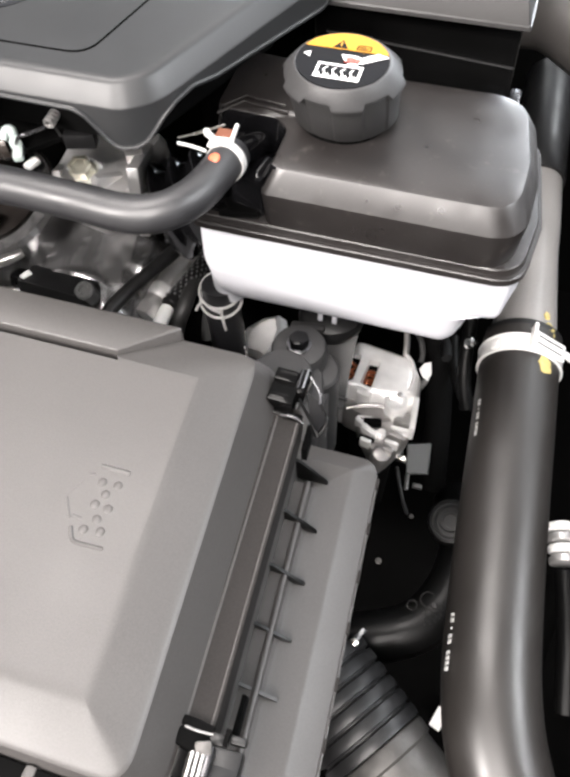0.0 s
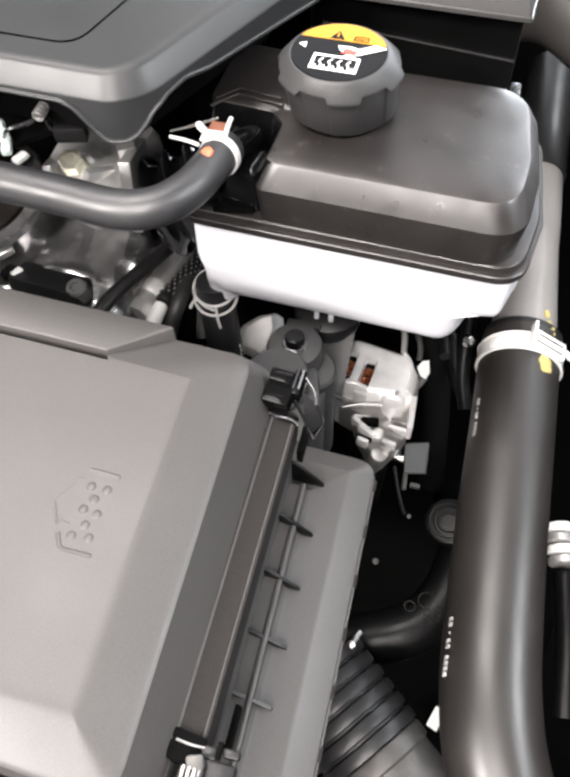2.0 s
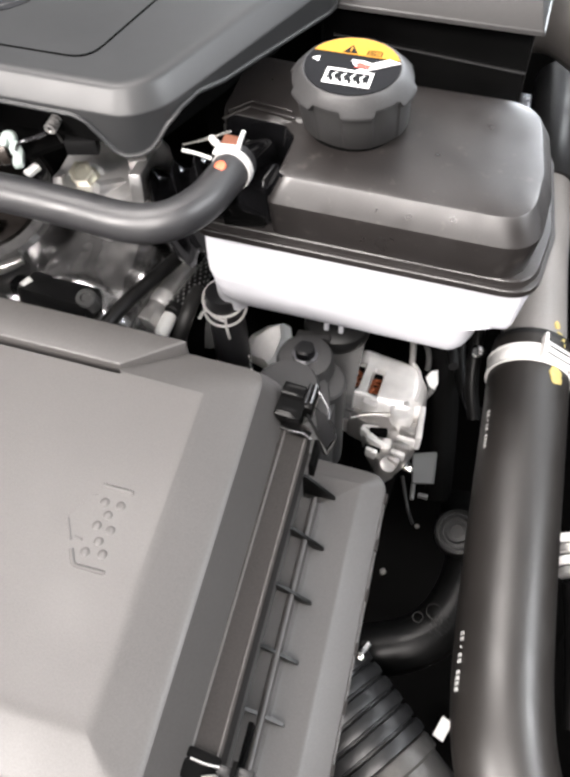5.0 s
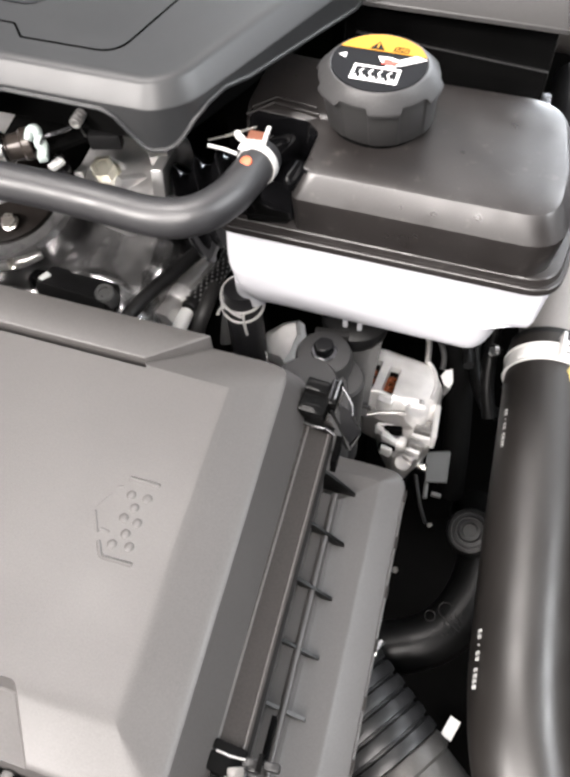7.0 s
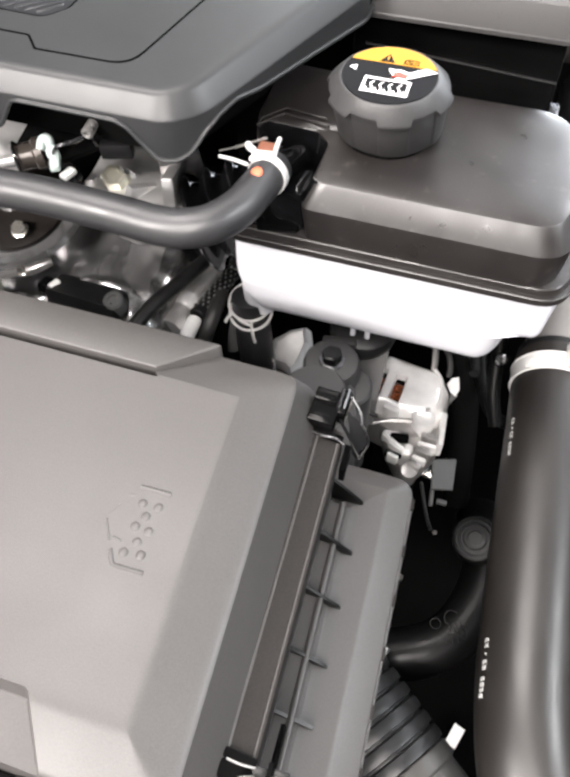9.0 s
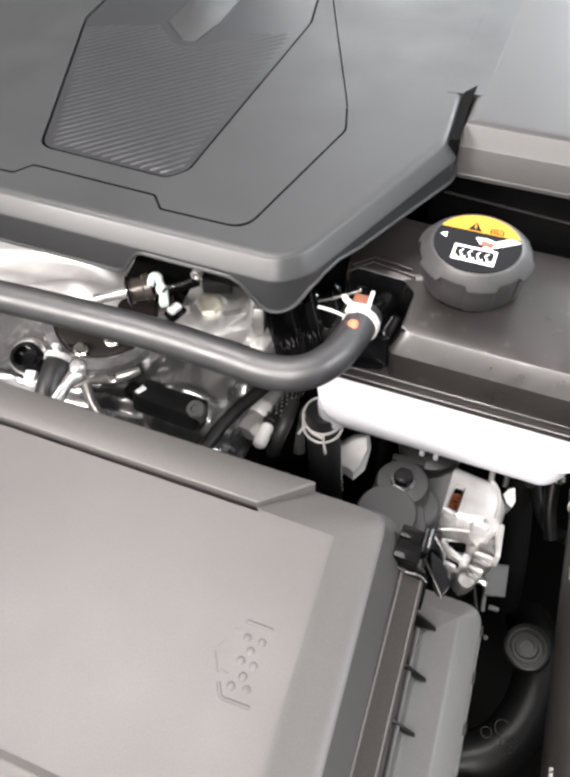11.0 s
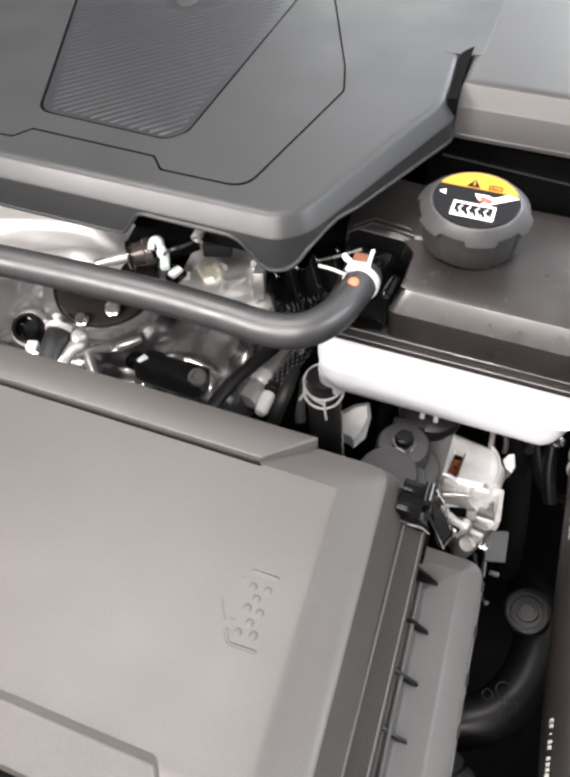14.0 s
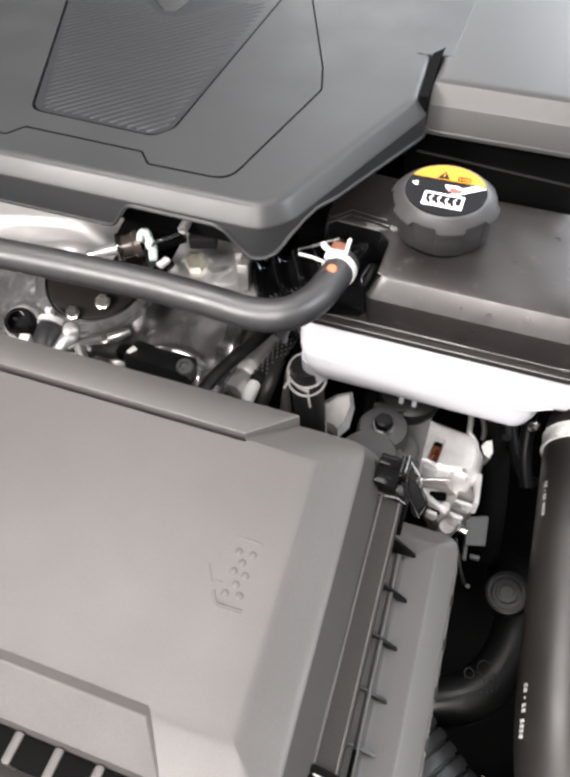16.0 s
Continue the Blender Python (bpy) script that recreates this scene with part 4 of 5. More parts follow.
def build_engine_cover():
    t = thing("engine_cover", (-0.25, 0.3, 1.2), "slate grey plastic engine cover with ribbed inlay panels", "engine cover")
    zt = 1.262
    edge = [(-0.62, 0.058), (-0.0865, 0.0545), (-0.0725, 0.065), (-0.0255, 0.1865), (-0.03, 0.252), (-0.03, 0.62), (-0.62, 0.62)]
    er = [0.01, 0.018, 0.03, 0.02, 0.004, 0.01, 0.01]
    panel = [(-0.42, 0.076), (-0.262, 0.0765), (-0.2545, 0.087), (-0.1715, 0.0845), (-0.1625, 0.0745), (-0.111, 0.0742), (-0.0895, 0.18), (-0.0975, 0.207), (-0.19, 0.43), (-0.42, 0.43)]
    pr = [0.002, 0.003, 0.003, 0.003, 0.003, 0.014, 0.012, 0.02, 0.01, 0.01]
    bm = bmesh.new()
    n = 7
    rings = [[(x, y, z) for x, y in fillet(inset(edge, d), [max(q - d, 0.002) for q in er], n)] for z, d in ((1.2505, -0.0036), (1.2511, -0.0035), (1.2516, -0.0032), (1.2522, -0.0028), (1.2598, 0.0022), (1.2607, 0.003), (1.2614, 0.0042), (1.2618, 0.0056), (zt, 0.0072), (zt, 0.009))]
    skin(bm, rings, False, False)
    hole = fillet(inset(panel, -0.0005), pr, 6)
    outer = fillet(inset(edge, 0.009), [max(q - 0.009, 0.002) for q in er], n)
    sheet = flat_ring(outer, hole, zt - 0.004, zt)
    me = bpy.data.meshes.new("tmp")
    sheet.to_mesh(me)
    sheet.free()
    bm.from_mesh(me)
    bpy.data.meshes.remove(me)
    bmesh.ops.remove_doubles(bm, verts=bm.verts, dist=0.00005)
    part("shell", bm, cover_plastic, t, angle=22)
    # skirt with the cut-out over the coil
    lip = fillet(inset(edge, -0.0036), [q + 0.004 for q in er], n)

    side = [(-0.05, 1.2295), (-0.029, 1.2296), (-0.021, 1.2316), (-0.014, 1.236), (-0.007, 1.2415), (0.006, 1.246), (0.0225, 1.2474), (0.045, 1.2437), (0.081, 1.2418), (0.167, 1.2368), (0.25, 1.234)]

    def drop(x, y):
        if y > 0.2:
            return 1.236
        if x > -0.0895:
            u = x + y
            for (a, za), (b, zb) in zip(side, side[1:]):
                if a <= u <= b:
                    return za + (zb - za) * (u - a) / (b - a)
            return 1.2295
        for (a, za), (b, zb) in zip(front, front[1:]):
            if a <= x <= b:
                return za + (zb - za) * (x - a) / (b - a)
        return 1.2275
    front = [(-0.7, 1.228), (-0.1845, 1.2303), (-0.1795, 1.2318), (-0.1685, 1.2475), (-0.1645, 1.249), (-0.1115, 1.2484), (-0.1055, 1.2457), (-0.094, 1.2318), (-0.0895, 1.2296), (-0.0765, 1.2295)]
    dense = []
    for i in range(len(lip)):
        a, b = Vector(lip[i]), Vector(lip[(i + 1) % len(lip)])
        k = max(1, int((b - a).length / 0.0025)) if max(a.y, b.y) < 0.3 else 1
        dense += [tuple(a.lerp(b, j / k)) for j in range(k)]
    bm = bmesh.new()
    inner = inset(dense, 0.0022)
    skin(bm, [[(x, y, 1.2506) for x, y in dense], [(x, y, drop(x, y)) for x, y in dense], [(x, y, drop(x, y) - 0.0002) for x, y in inset(dense, 0.0008)], [(x, y, drop(*dense[i])) for i, (x, y) in enumerate(inner)], [(x, y, 1.2506) for x, y in inner]], False, False)
    part("skirt", bm, cover_plastic, t, angle=30)
    edge_line = [(x, y, drop(x, y)) for x, y in inset(dense, -0.0004) if y < 0.26 and x > -0.6]
    part("skirt_lip", tube(edge_line, 0.0012, 8, raw=True), cover_plastic, t)
    inlay_hole = [(-0.325, 0.262), (-0.262, 0.1055), (-0.1725, 0.1015), (-0.1635, 0.1125), (-0.158, 0.305), (-0.17, 0.36), (-0.33, 0.36)]
    ir = [0.02, 0.014, 0.01, 0.01, 0.02, 0.02, 0.02]
    pan = flat_ring(fillet(inset(panel, 0.0007), pr, 6), fillet(inset(inlay_hole, -0.0008), ir, 6), zt - 0.003, zt + 0.0002)
    part("panel", pan, cover_plastic, t, angle=22)
    part("panel_bed", plate(inset(panel, -0.003), 0.004, zt - 0.009, zt - 0.004), void_black, t)
    badge = [(-0.262, 0.276), (-0.2385, 0.2535), (-0.2285, 0.2545), (-0.2235, 0.285), (-0.225, 0.33), (-0.262, 0.33)]
    inlay = flat_ring(fillet(inset(inlay_hole, 0.001), ir, 6), fillet(inset(badge, -0.0005), 0.004, 4), zt - 0.0036, zt - 0.0004)
    inlay_part = part("ribbed_inlay", inlay, ribbed_plastic, t, "finely ribbed inlay panel", angle=22)
    # raised diagonal ribs, clipped to the inlay
    clip = inset([(-0.322, 0.252), (-0.2585, 0.1085), (-0.1745, 0.1035), (-0.167, 0.114), (-0.1625, 0.29), (-0.222, 0.27), (-0.2275, 0.2505), (-0.2395, 0.2495), (-0.264, 0.272)], 0.0015)
    d, q = Vector((1, 1)).normalized(), Vector((-1, 1)).normalized()
    for k in range(60):
        c, cuts = 0.17 + 0.0052 * k, []
        for i in range(len(clip)):
            a, b = Vector(clip[i]), Vector(clip[(i + 1) % len(clip)])
            fa, fb = a.dot(q) - c, b.dot(q) - c
            if fa * fb < 0:
                cuts.append(a.lerp(b, fa / (fa - fb)))
        if len(cuts) >= 2:
            cuts.sort(key=lambda p: p.dot(d))
            a, b = cuts[0], cuts[1]
            if (b - a).length > 0.005:
                z = zt - 0.0004
                rib = bmesh.new()
                skin(rib, [[(p.x - q.x * 0.0019, p.y - q.y * 0.0019, z - 0.0003), (p.x, p.y, z + h), (p.x + q.x * 0.0019, p.y + q.y * 0.0019, z - 0.0003)] for p, h in ((a, 0.0), (a.lerp(b, 0.04), 0.0009), (a.lerp(b, 0.96), 0.0009), (b, 0.0))])
                part("rib", rib, ribbed_plastic, inlay_part, angle=70)
    part("badge_field", plate(badge, 0.004, zt - 0.004, zt + 0.0001, 0.0005), cover_plastic, t)
    part("cover_core", plate(inset(edge, 0.03), 0.01, 1.205, 1.25), void_black, t)


build_engine_cover()


def build_duct():
    t = thing("air_duct_cover", (0.04, 0.35, 1.1), "grey plastic duct cover with a dark box below", "duct cover")
    top = [(-0.034, 0.1995), (0.0945, 0.1985), (0.098, 0.5), (-0.034, 0.5)]
    part("top", stack(bmesh.new(), top, 0.0025, [(1.2305, 0.004), (1.2308, 0.0005), (1.2312, 0), (1.2332, 0.0003), (1.2338, 0.0012), (1.2484, 0.0062), (1.2492, 0.0066), (1.25, 0.0072), (1.2603, 0.0112), (1.2611, 0.0118), (1.2619, 0.0134), (1.2622, 0.0156), (1.2622, 0.019)], 5), duct_plastic, t, angle=18)
    box = [(-0.04, 0.226), (0.0915, 0.226), (0.0915, 0.5), (-0.04, 0.5)]
    part("dark_box", stack(bmesh.new(), box, 0.003, [(0.9, 0), (1.158, 0), (1.16, -0.001), (1.164, -0.001), (1.166, 0), (1.227, 0.001)], 3), latch_black, t)
    # a solid black prism stands for the shaded notch
    notch = bmesh.new()
    skin(notch, [[(-0.0275, 0.189, z), (-0.0222, 0.1905, z), (-0.0244, 0.2277, z), (-0.0246, 0.2541, z), (-0.031, 0.2435, z), (-0.0285, 0.22, z)] for z in (1.24, 1.2628)])
    part("notch", notch, void_black, t, "black filler for the shaded notch beside the engine cover")
    part("bridge_panel", plate([(-0.0415, 0.2415), (-0.0175, 0.2445), (-0.0175, 0.615), (-0.0415, 0.615)], 0.001, 1.252, 1.2623, 0.0002), cover_plastic, t, angle=5)
    part("edge_bead", tube([(-0.03, 0.2245, 1.2), (0.03, 0.2248, 1.196), (0.0905, 0.225, 1.192)], 0.0009, 8), black_plastic, t)


build_duct()


# ---- alternator ----
def build_alternator():
    t = thing("alternator", (0.052, 0.115, 0.86), "bright cast aluminium alternator with copper windings in its slots", "alternator")
    shape = [(0.0145, 0.175), (0.0155, 0.1165), (0.0515, 0.1135), (0.0705, 0.116), (0.0805, 0.127), (0.081, 0.148), (0.0685, 0.1675)]
    hous = part("housing", stack(bmesh.new(), shape, [0.006, 0.004, 0.006, 0.008, 0.01, 0.012, 0.01], [(0.9, -0.001), (0.925, -0.0006), (0.944, 0.0008), (0.95, 0.0022), (0.9545, 0.005), (0.957, 0.0085), (0.9578, 0.0125)], 6), alu_bright, t, angle=50)
    slots = ((0.0368, 0.1362, 0.0095), (0.02, 0.14, 0.0095))
    carve(hous, [stack(bmesh.new(), [(x - w / 2 - 0.001, y - 0.0132), (x + w / 2 - 0.001, y - 0.0138), (x + w / 2 + 0.001, y + 0.0135), (x - w / 2 + 0.001, y + 0.0141)], 0.002, [(0.9, 0.001), (0.95, 0.0012), (0.956, 0.0), (0.962, -0.0012), (0.97, -0.0012)], 4) for x, y, w in slots])
    for x, y, w in slots:
        # a black block fills each slot, standing for its unlit inside
        coil = part("slot_fill", block((0.009, 0.027, 0.01), (x, y, 0.9465), None, 0.002), void_black, t, "black fill for the slot's shade, with copper wire")
        for k in range(4):
            s = 0.0014 * math.sin(3.1 * k + 90 * x)
            part("wire", tube([(x - 0.0032 + s, y - 0.0105 + 0.0046 * k, 0.9505), (x - 0.0012 + s, y - 0.0088 + 0.0044 * k - s, 0.9545 - 0.001 * (k % 2)), (x + 0.0034, y - 0.0062 + 0.004 * k + s, 0.951)], 0.0013 + 0.0003 * (k % 2), 8, 4), copper, coil)
    part("slot_sill", tube([(0.0165, 0.124, 0.957), (0.0225, 0.1215, 0.958), (0.03, 0.122, 0.958), (0.041, 0.1195, 0.9575)], 0.0023, 12), alu_bright, t)
    part("slot_sill", block((0.013, 0.006, 0.02), (0.0365, 0.1155, 0.949), Matrix.Rotation(radians(-10), 3, "Z"), 0.002), alu_bright, t)
    # greyer metal from here down draws the shadows of the lower half
    part("ledge", stack(bmesh.new(), [(0.0185, 0.128), (0.0205, 0.108), (0.049, 0.1), (0.069, 0.11), (0.07, 0.13)], 0.003, [(0.91, 0), (0.9395, 0), (0.942, 0.0015), (0.9425, 0.004)], 4), alu_mid, t)
    part("ridge", tube([(0.024, 0.1045, 0.945), (0.036, 0.1095, 0.9475), (0.05, 0.1125, 0.949), (0.059, 0.113, 0.95)], 0.0019, 12), alu_mid, t)
    part("boss", lathe([(0.0098, -0.03), (0.0098, -0.0005), (0.0088, 0.0012), (0.0064, 0.0013), (0.0056, -0.0012), (0.0025, -0.0016)], Matrix.Translation((0.0635, 0.117, 0.954)), 32), alu_bright, t)
    part("boss_eye", lathe([(0.0026, -0.002), (0.0026, 0.0008), (0.0018, 0.0012)], Matrix.Translation((0.0655, 0.1225, 0.9565)), 16), alu_cast, t)
    low = [(0.029, 0.108), (0.0355, 0.094), (0.046, 0.081), (0.063, 0.0655), (0.071, 0.0775), (0.0815, 0.0945), (0.0825, 0.122), (0.05, 0.118)]
    part("lower_shell", stack(bmesh.new(), low, 0.004, [(0.9, 0.006), (0.926, 0.001), (0.9345, 0.001), (0.937, 0.0025), (0.9375, 0.005)], 4), alu_mid, t)
    # solid black blocks stand for two shaded slots
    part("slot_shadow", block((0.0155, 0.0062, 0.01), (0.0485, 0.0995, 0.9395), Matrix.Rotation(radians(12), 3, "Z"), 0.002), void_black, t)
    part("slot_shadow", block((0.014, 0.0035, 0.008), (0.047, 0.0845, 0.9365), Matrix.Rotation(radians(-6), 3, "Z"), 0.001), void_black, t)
    for x, y, l, w, a in ((0.0425, 0.0945, 0.019, 0.004, -30), (0.048, 0.0905, 0.015, 0.0046, -22), (0.0415, 0.1015, 0.014, 0.003, 6), (0.047, 0.0805, 0.01, 0.0036, -10)):
        part("web_rib", block((l, w, 0.012), (x, y, 0.938), Matrix.Rotation(radians(a), 3, "Z"), 0.0014), alu_bright, t)
    part("node", lathe([(0.0042, -0.01), (0.0042, 0.003), (0.0028, 0.0045)], Matrix.Translation((0.0575, 0.0915, 0.939)), 18), alu_bright, t)
    # every second fin is greyer: highlight and shade drawn as two metals
    for k in range(5):
        part("fin", block((0.017 - 0.0016 * k, 0.005 - 0.0012 * (k % 2), 0.014 - 0.003 * (k % 2)), (0.0735 - 0.0018 * k, 0.1045 - 0.0068 * k, 0.9405 - 0.0006 * k), Matrix.Rotation(radians(-6 - 4 * k + 9 * (k % 2)), 3, "Z"), 0.0018), alu_bright if k % 2 else alu_mid, t)
    part("side_rib", block((0.005, 0.032, 0.02), (0.0805, 0.112, 0.9425), Matrix.Rotation(radians(4), 3, "Z"), 0.002), alu_bright, t)
    part("shoulder_ridge", tube([(0.0605, 0.1665, 0.9565), (0.0695, 0.156, 0.9572), (0.0735, 0.142, 0.9575), (0.0725, 0.127, 0.957)], 0.0016, 10), alu_bright, t)
    part("foot", lathe([(0.0085, -0.02), (0.0085, 0), (0.0065, 0.003), (0.003, 0.0035)], along((0.1, -0.2, 1), (0.0625, 0.0745, 0.936)), 22), alu_mid, t)
    # black body added for the darkness under the housing
    part("void_body", stack(bmesh.new(), [(0.02, 0.165), (0.025, 0.118), (0.05, 0.098), (0.072, 0.098), (0.073, 0.155)], 0.008, [(0.78, 0.004), (0.915, 0), (0.92, 0.002)], 5), void_black, t)
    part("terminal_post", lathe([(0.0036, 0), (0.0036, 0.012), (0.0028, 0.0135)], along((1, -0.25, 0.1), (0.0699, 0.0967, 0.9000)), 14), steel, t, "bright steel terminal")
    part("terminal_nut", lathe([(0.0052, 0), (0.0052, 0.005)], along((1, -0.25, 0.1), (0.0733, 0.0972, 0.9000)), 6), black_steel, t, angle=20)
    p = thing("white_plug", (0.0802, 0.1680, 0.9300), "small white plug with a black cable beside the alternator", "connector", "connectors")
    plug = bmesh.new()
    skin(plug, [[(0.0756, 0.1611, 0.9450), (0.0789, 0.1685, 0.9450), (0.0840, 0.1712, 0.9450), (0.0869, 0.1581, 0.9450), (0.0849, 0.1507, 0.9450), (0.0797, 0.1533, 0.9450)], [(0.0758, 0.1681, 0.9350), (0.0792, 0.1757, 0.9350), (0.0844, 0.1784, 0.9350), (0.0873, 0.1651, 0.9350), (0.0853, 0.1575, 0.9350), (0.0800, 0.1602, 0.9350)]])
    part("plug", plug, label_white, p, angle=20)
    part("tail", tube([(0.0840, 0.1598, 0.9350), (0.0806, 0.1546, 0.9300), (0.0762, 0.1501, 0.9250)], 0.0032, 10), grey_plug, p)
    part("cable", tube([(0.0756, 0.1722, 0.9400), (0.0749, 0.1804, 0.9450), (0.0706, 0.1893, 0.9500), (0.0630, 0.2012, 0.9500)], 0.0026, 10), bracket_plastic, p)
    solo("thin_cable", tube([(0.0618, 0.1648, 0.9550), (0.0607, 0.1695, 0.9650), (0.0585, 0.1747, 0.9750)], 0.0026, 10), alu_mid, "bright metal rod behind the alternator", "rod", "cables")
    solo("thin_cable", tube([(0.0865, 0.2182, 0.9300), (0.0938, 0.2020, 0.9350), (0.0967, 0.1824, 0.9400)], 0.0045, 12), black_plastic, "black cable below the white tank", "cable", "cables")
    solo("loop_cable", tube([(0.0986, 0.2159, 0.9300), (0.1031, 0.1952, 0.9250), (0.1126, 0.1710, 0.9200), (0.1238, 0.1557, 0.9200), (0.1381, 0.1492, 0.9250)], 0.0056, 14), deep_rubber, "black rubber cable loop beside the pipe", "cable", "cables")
    # rubber hose coloured near-zero black for the shade beside the alternator
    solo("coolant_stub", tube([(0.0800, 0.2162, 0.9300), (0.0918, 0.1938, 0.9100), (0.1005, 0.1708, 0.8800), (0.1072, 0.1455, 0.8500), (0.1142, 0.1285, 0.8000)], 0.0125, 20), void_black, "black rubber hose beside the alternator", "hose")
    g = thing("grey_connector", (0.0941, 0.1199, 0.8600), "small grey plastic cable connector below the alternator", "connector", "connectors")
    body = bmesh.new()
    skin(body, [[(0.0813, 0.1310, 0.8620), (0.1018, 0.1384, 0.8620), (0.1038, 0.1061, 0.8620), (0.0865, 0.1018, 0.8620)], [(0.0803, 0.1329, 0.8600), (0.1026, 0.1409, 0.8600), (0.1050, 0.1065, 0.8600), (0.0859, 0.1015, 0.8600)], [(0.0807, 0.1412, 0.8450), (0.1035, 0.1494, 0.8450), (0.1060, 0.1141, 0.8450), (0.0864, 0.1091, 0.8450)]])
    part("shell", body, grey_plug, g, angle=20)
    part("leg", tube([(0.0875, 0.1070, 0.8500), (0.0892, 0.0917, 0.8480)], 0.002, 8, raw=True), grey_plug, g)
    part("foot", block((0.009, 0.004, 0.004), (0.0984, 0.0968, 0.8500), None, 0.0008), grey_plug, g)
    part("cable", tube([(0.0761, 0.1064, 0.8600), (0.0822, 0.0948, 0.8500), (0.0888, 0.0834, 0.8400), (0.0955, 0.0760, 0.8300)], 0.0016, 8), black_plastic, g)


build_alternator()


# ---- engine block parts seen under the hose ----
def build_engine_metal():
    t = thing("engine_block", (-0.25, 0.1, 0.95), "oily dark cast aluminium timing cover of the engine", "engine")
    bm = bmesh.new()
    nx, ny = 100, 60
    x0, x1, y0, y1 = -0.46, -0.115, 0.03, 0.2

    def height(x, y):
        z = 1.026 + 0.032 * math.sqrt(max(0.0, 1 - ((x + 0.188) / 0.054) ** 2 - ((y - 0.118) / 0.055) ** 2))
        z += 0.0035 * math.sin((x + 0.138) * 520) * math.exp(-((x + 0.146) / 0.009) ** 2)
        z += 0.026 / (1 + math.exp(-(y - 0.142) / 0.014))
        z -= 0.03 / (1 + math.exp(-(x + 0.138) / 0.005))
        z += 0.012 * math.exp(-((y - 0.085 - 0.12 * (x + 0.25)) / 0.006) ** 2) * (1 if x < -0.2 else math.exp(-((x + 0.2) / 0.03) ** 2))
        a = math.atan2(y - 0.118, x + 0.188)
        z += 0.0022 * math.sin(11 * a) * math.exp(-((math.hypot(x + 0.188, y - 0.118) - 0.044) / 0.013) ** 2)
        z += 0.0025 * noise.noise(Vector((x * 30, y * 30, 0))) + 0.0005 * noise.noise(Vector((x * 110, y * 110, 3)))
        return z
    rows = [[(x0 + (x1 - x0) * i / nx, y0 + (y1 - y0) * j / ny, height(x0 + (x1 - x0) * i / nx, y0 + (y1 - y0) * j / ny)) for i in range(nx + 1)] for j in range(ny + 1)]
    skin(bm, rows, False, False, loop=False)
    part("timing_cover", bm, alu_dark, t, angle=60)
    # black fillers added under the castings, so the gaps stay dark
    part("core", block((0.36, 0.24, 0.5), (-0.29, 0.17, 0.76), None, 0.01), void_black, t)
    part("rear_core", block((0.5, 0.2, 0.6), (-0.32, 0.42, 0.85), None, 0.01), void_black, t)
    # round plate with bolts
    m = along((0.05, -0.25, 1), (-0.275, 0.128, 1.09))
    disc = part("round_plate", lathe([(0.056, -0.05), (0.056, -0.004), (0.053, 0), (0.045, 0.001), (0.043, -0.003), (0.02, -0.002), (0.01, 0.004)], m, 56), alu_dark, t)
    part("dark_face", lathe([(0.042, -0.003), (0.042, 0.0015), (0.038, 0.003), (0.01, 0.0035)], m, 48), plate_brown, disc)
    # upper casting with the plug
    rings = []
    for z, f, s in ((1.098, 0.03, 0.012), (1.108, 0.016, 0.004), (1.125, 0.008, 0.0), (1.139, 0.003, 0.001), (1.1465, 0.0045, 0.004), (1.1495, 0.009, 0.009)):
        cast = [(-0.188 + s, 0.09 + f), (-0.151, 0.082 + f), (-0.127 - s, 0.1 + f), (-0.127 - s, 0.17 - s), (-0.195 + s, 0.17 - s)]
        rings.append([(x, y, z) for x, y in fillet(cast, 0.009, 5)])
    bm = bmesh.new()
    skin(bm, rings)
    part("cast_lug", bm, alu_cast, t)
    for size, at, a, b in (((0.008, 0.05, 0.02), (-0.1295, 0.127, 1.146), 14, -20), ((0.007, 0.03, 0.02), (-0.1435, 0.1085, 1.143), -28, -25), ((0.006, 0.028, 0.018), (-0.181, 0.11, 1.141), 20, -25), ((0.03, 0.005, 0.012), (-0.152, 0.0985, 1.135), 14, -30), ((0.012, 0.02, 0.014), (-0.1385, 0.137, 1.151), 30, 8)):
        part("lug_web", block(size, at, Matrix.Rotation(radians(a), 3, "Z") @ Matrix.Rotation(radians(b), 3, "X"), 0.0018), alu_cast, t)
    part("lug_seat", lathe([(0.0135, -0.012), (0.0135, 0.0), (0.0125, 0.001), (0.01, 0.001)], along((0.1, -0.3, 1), (-0.1638, 0.1105, 1.1475)), 30), alu_bright, t)
    part("side_lug", stack(bmesh.new(), [(-0.132, 0.095), (-0.1165, 0.0975), (-0.114, 0.118), (-0.128, 0.125)], 0.005, [(1.112, 0.004), (1.118, 0.001), (1.128, 0), (1.1335, 0.002), (1.135, 0.005)], 4), alu_cast, t)
    bolt("plug_bolt", (-0.1638, 0.1105, 1.1485), (0.1, -0.3, 1), 0.014, "yellow zinc plated hexagon plug in the casting", yellow_zinc, 0.011)
    bm = bmesh.new()

    def dome(x, y):
        fall = max(0.0, (x + 0.268) / 0.032) ** 2 + max(0.0, (0.099 - y) / 0.024) ** 2
        e = ((x + 0.293) / 0.05) ** 2 + ((y - 0.0955 - 0.22 * (x + 0.29)) / 0.011) ** 2
        return 1.166 - 0.018 * fall - 0.006 / (1 + math.exp(7 * (e - 1)))
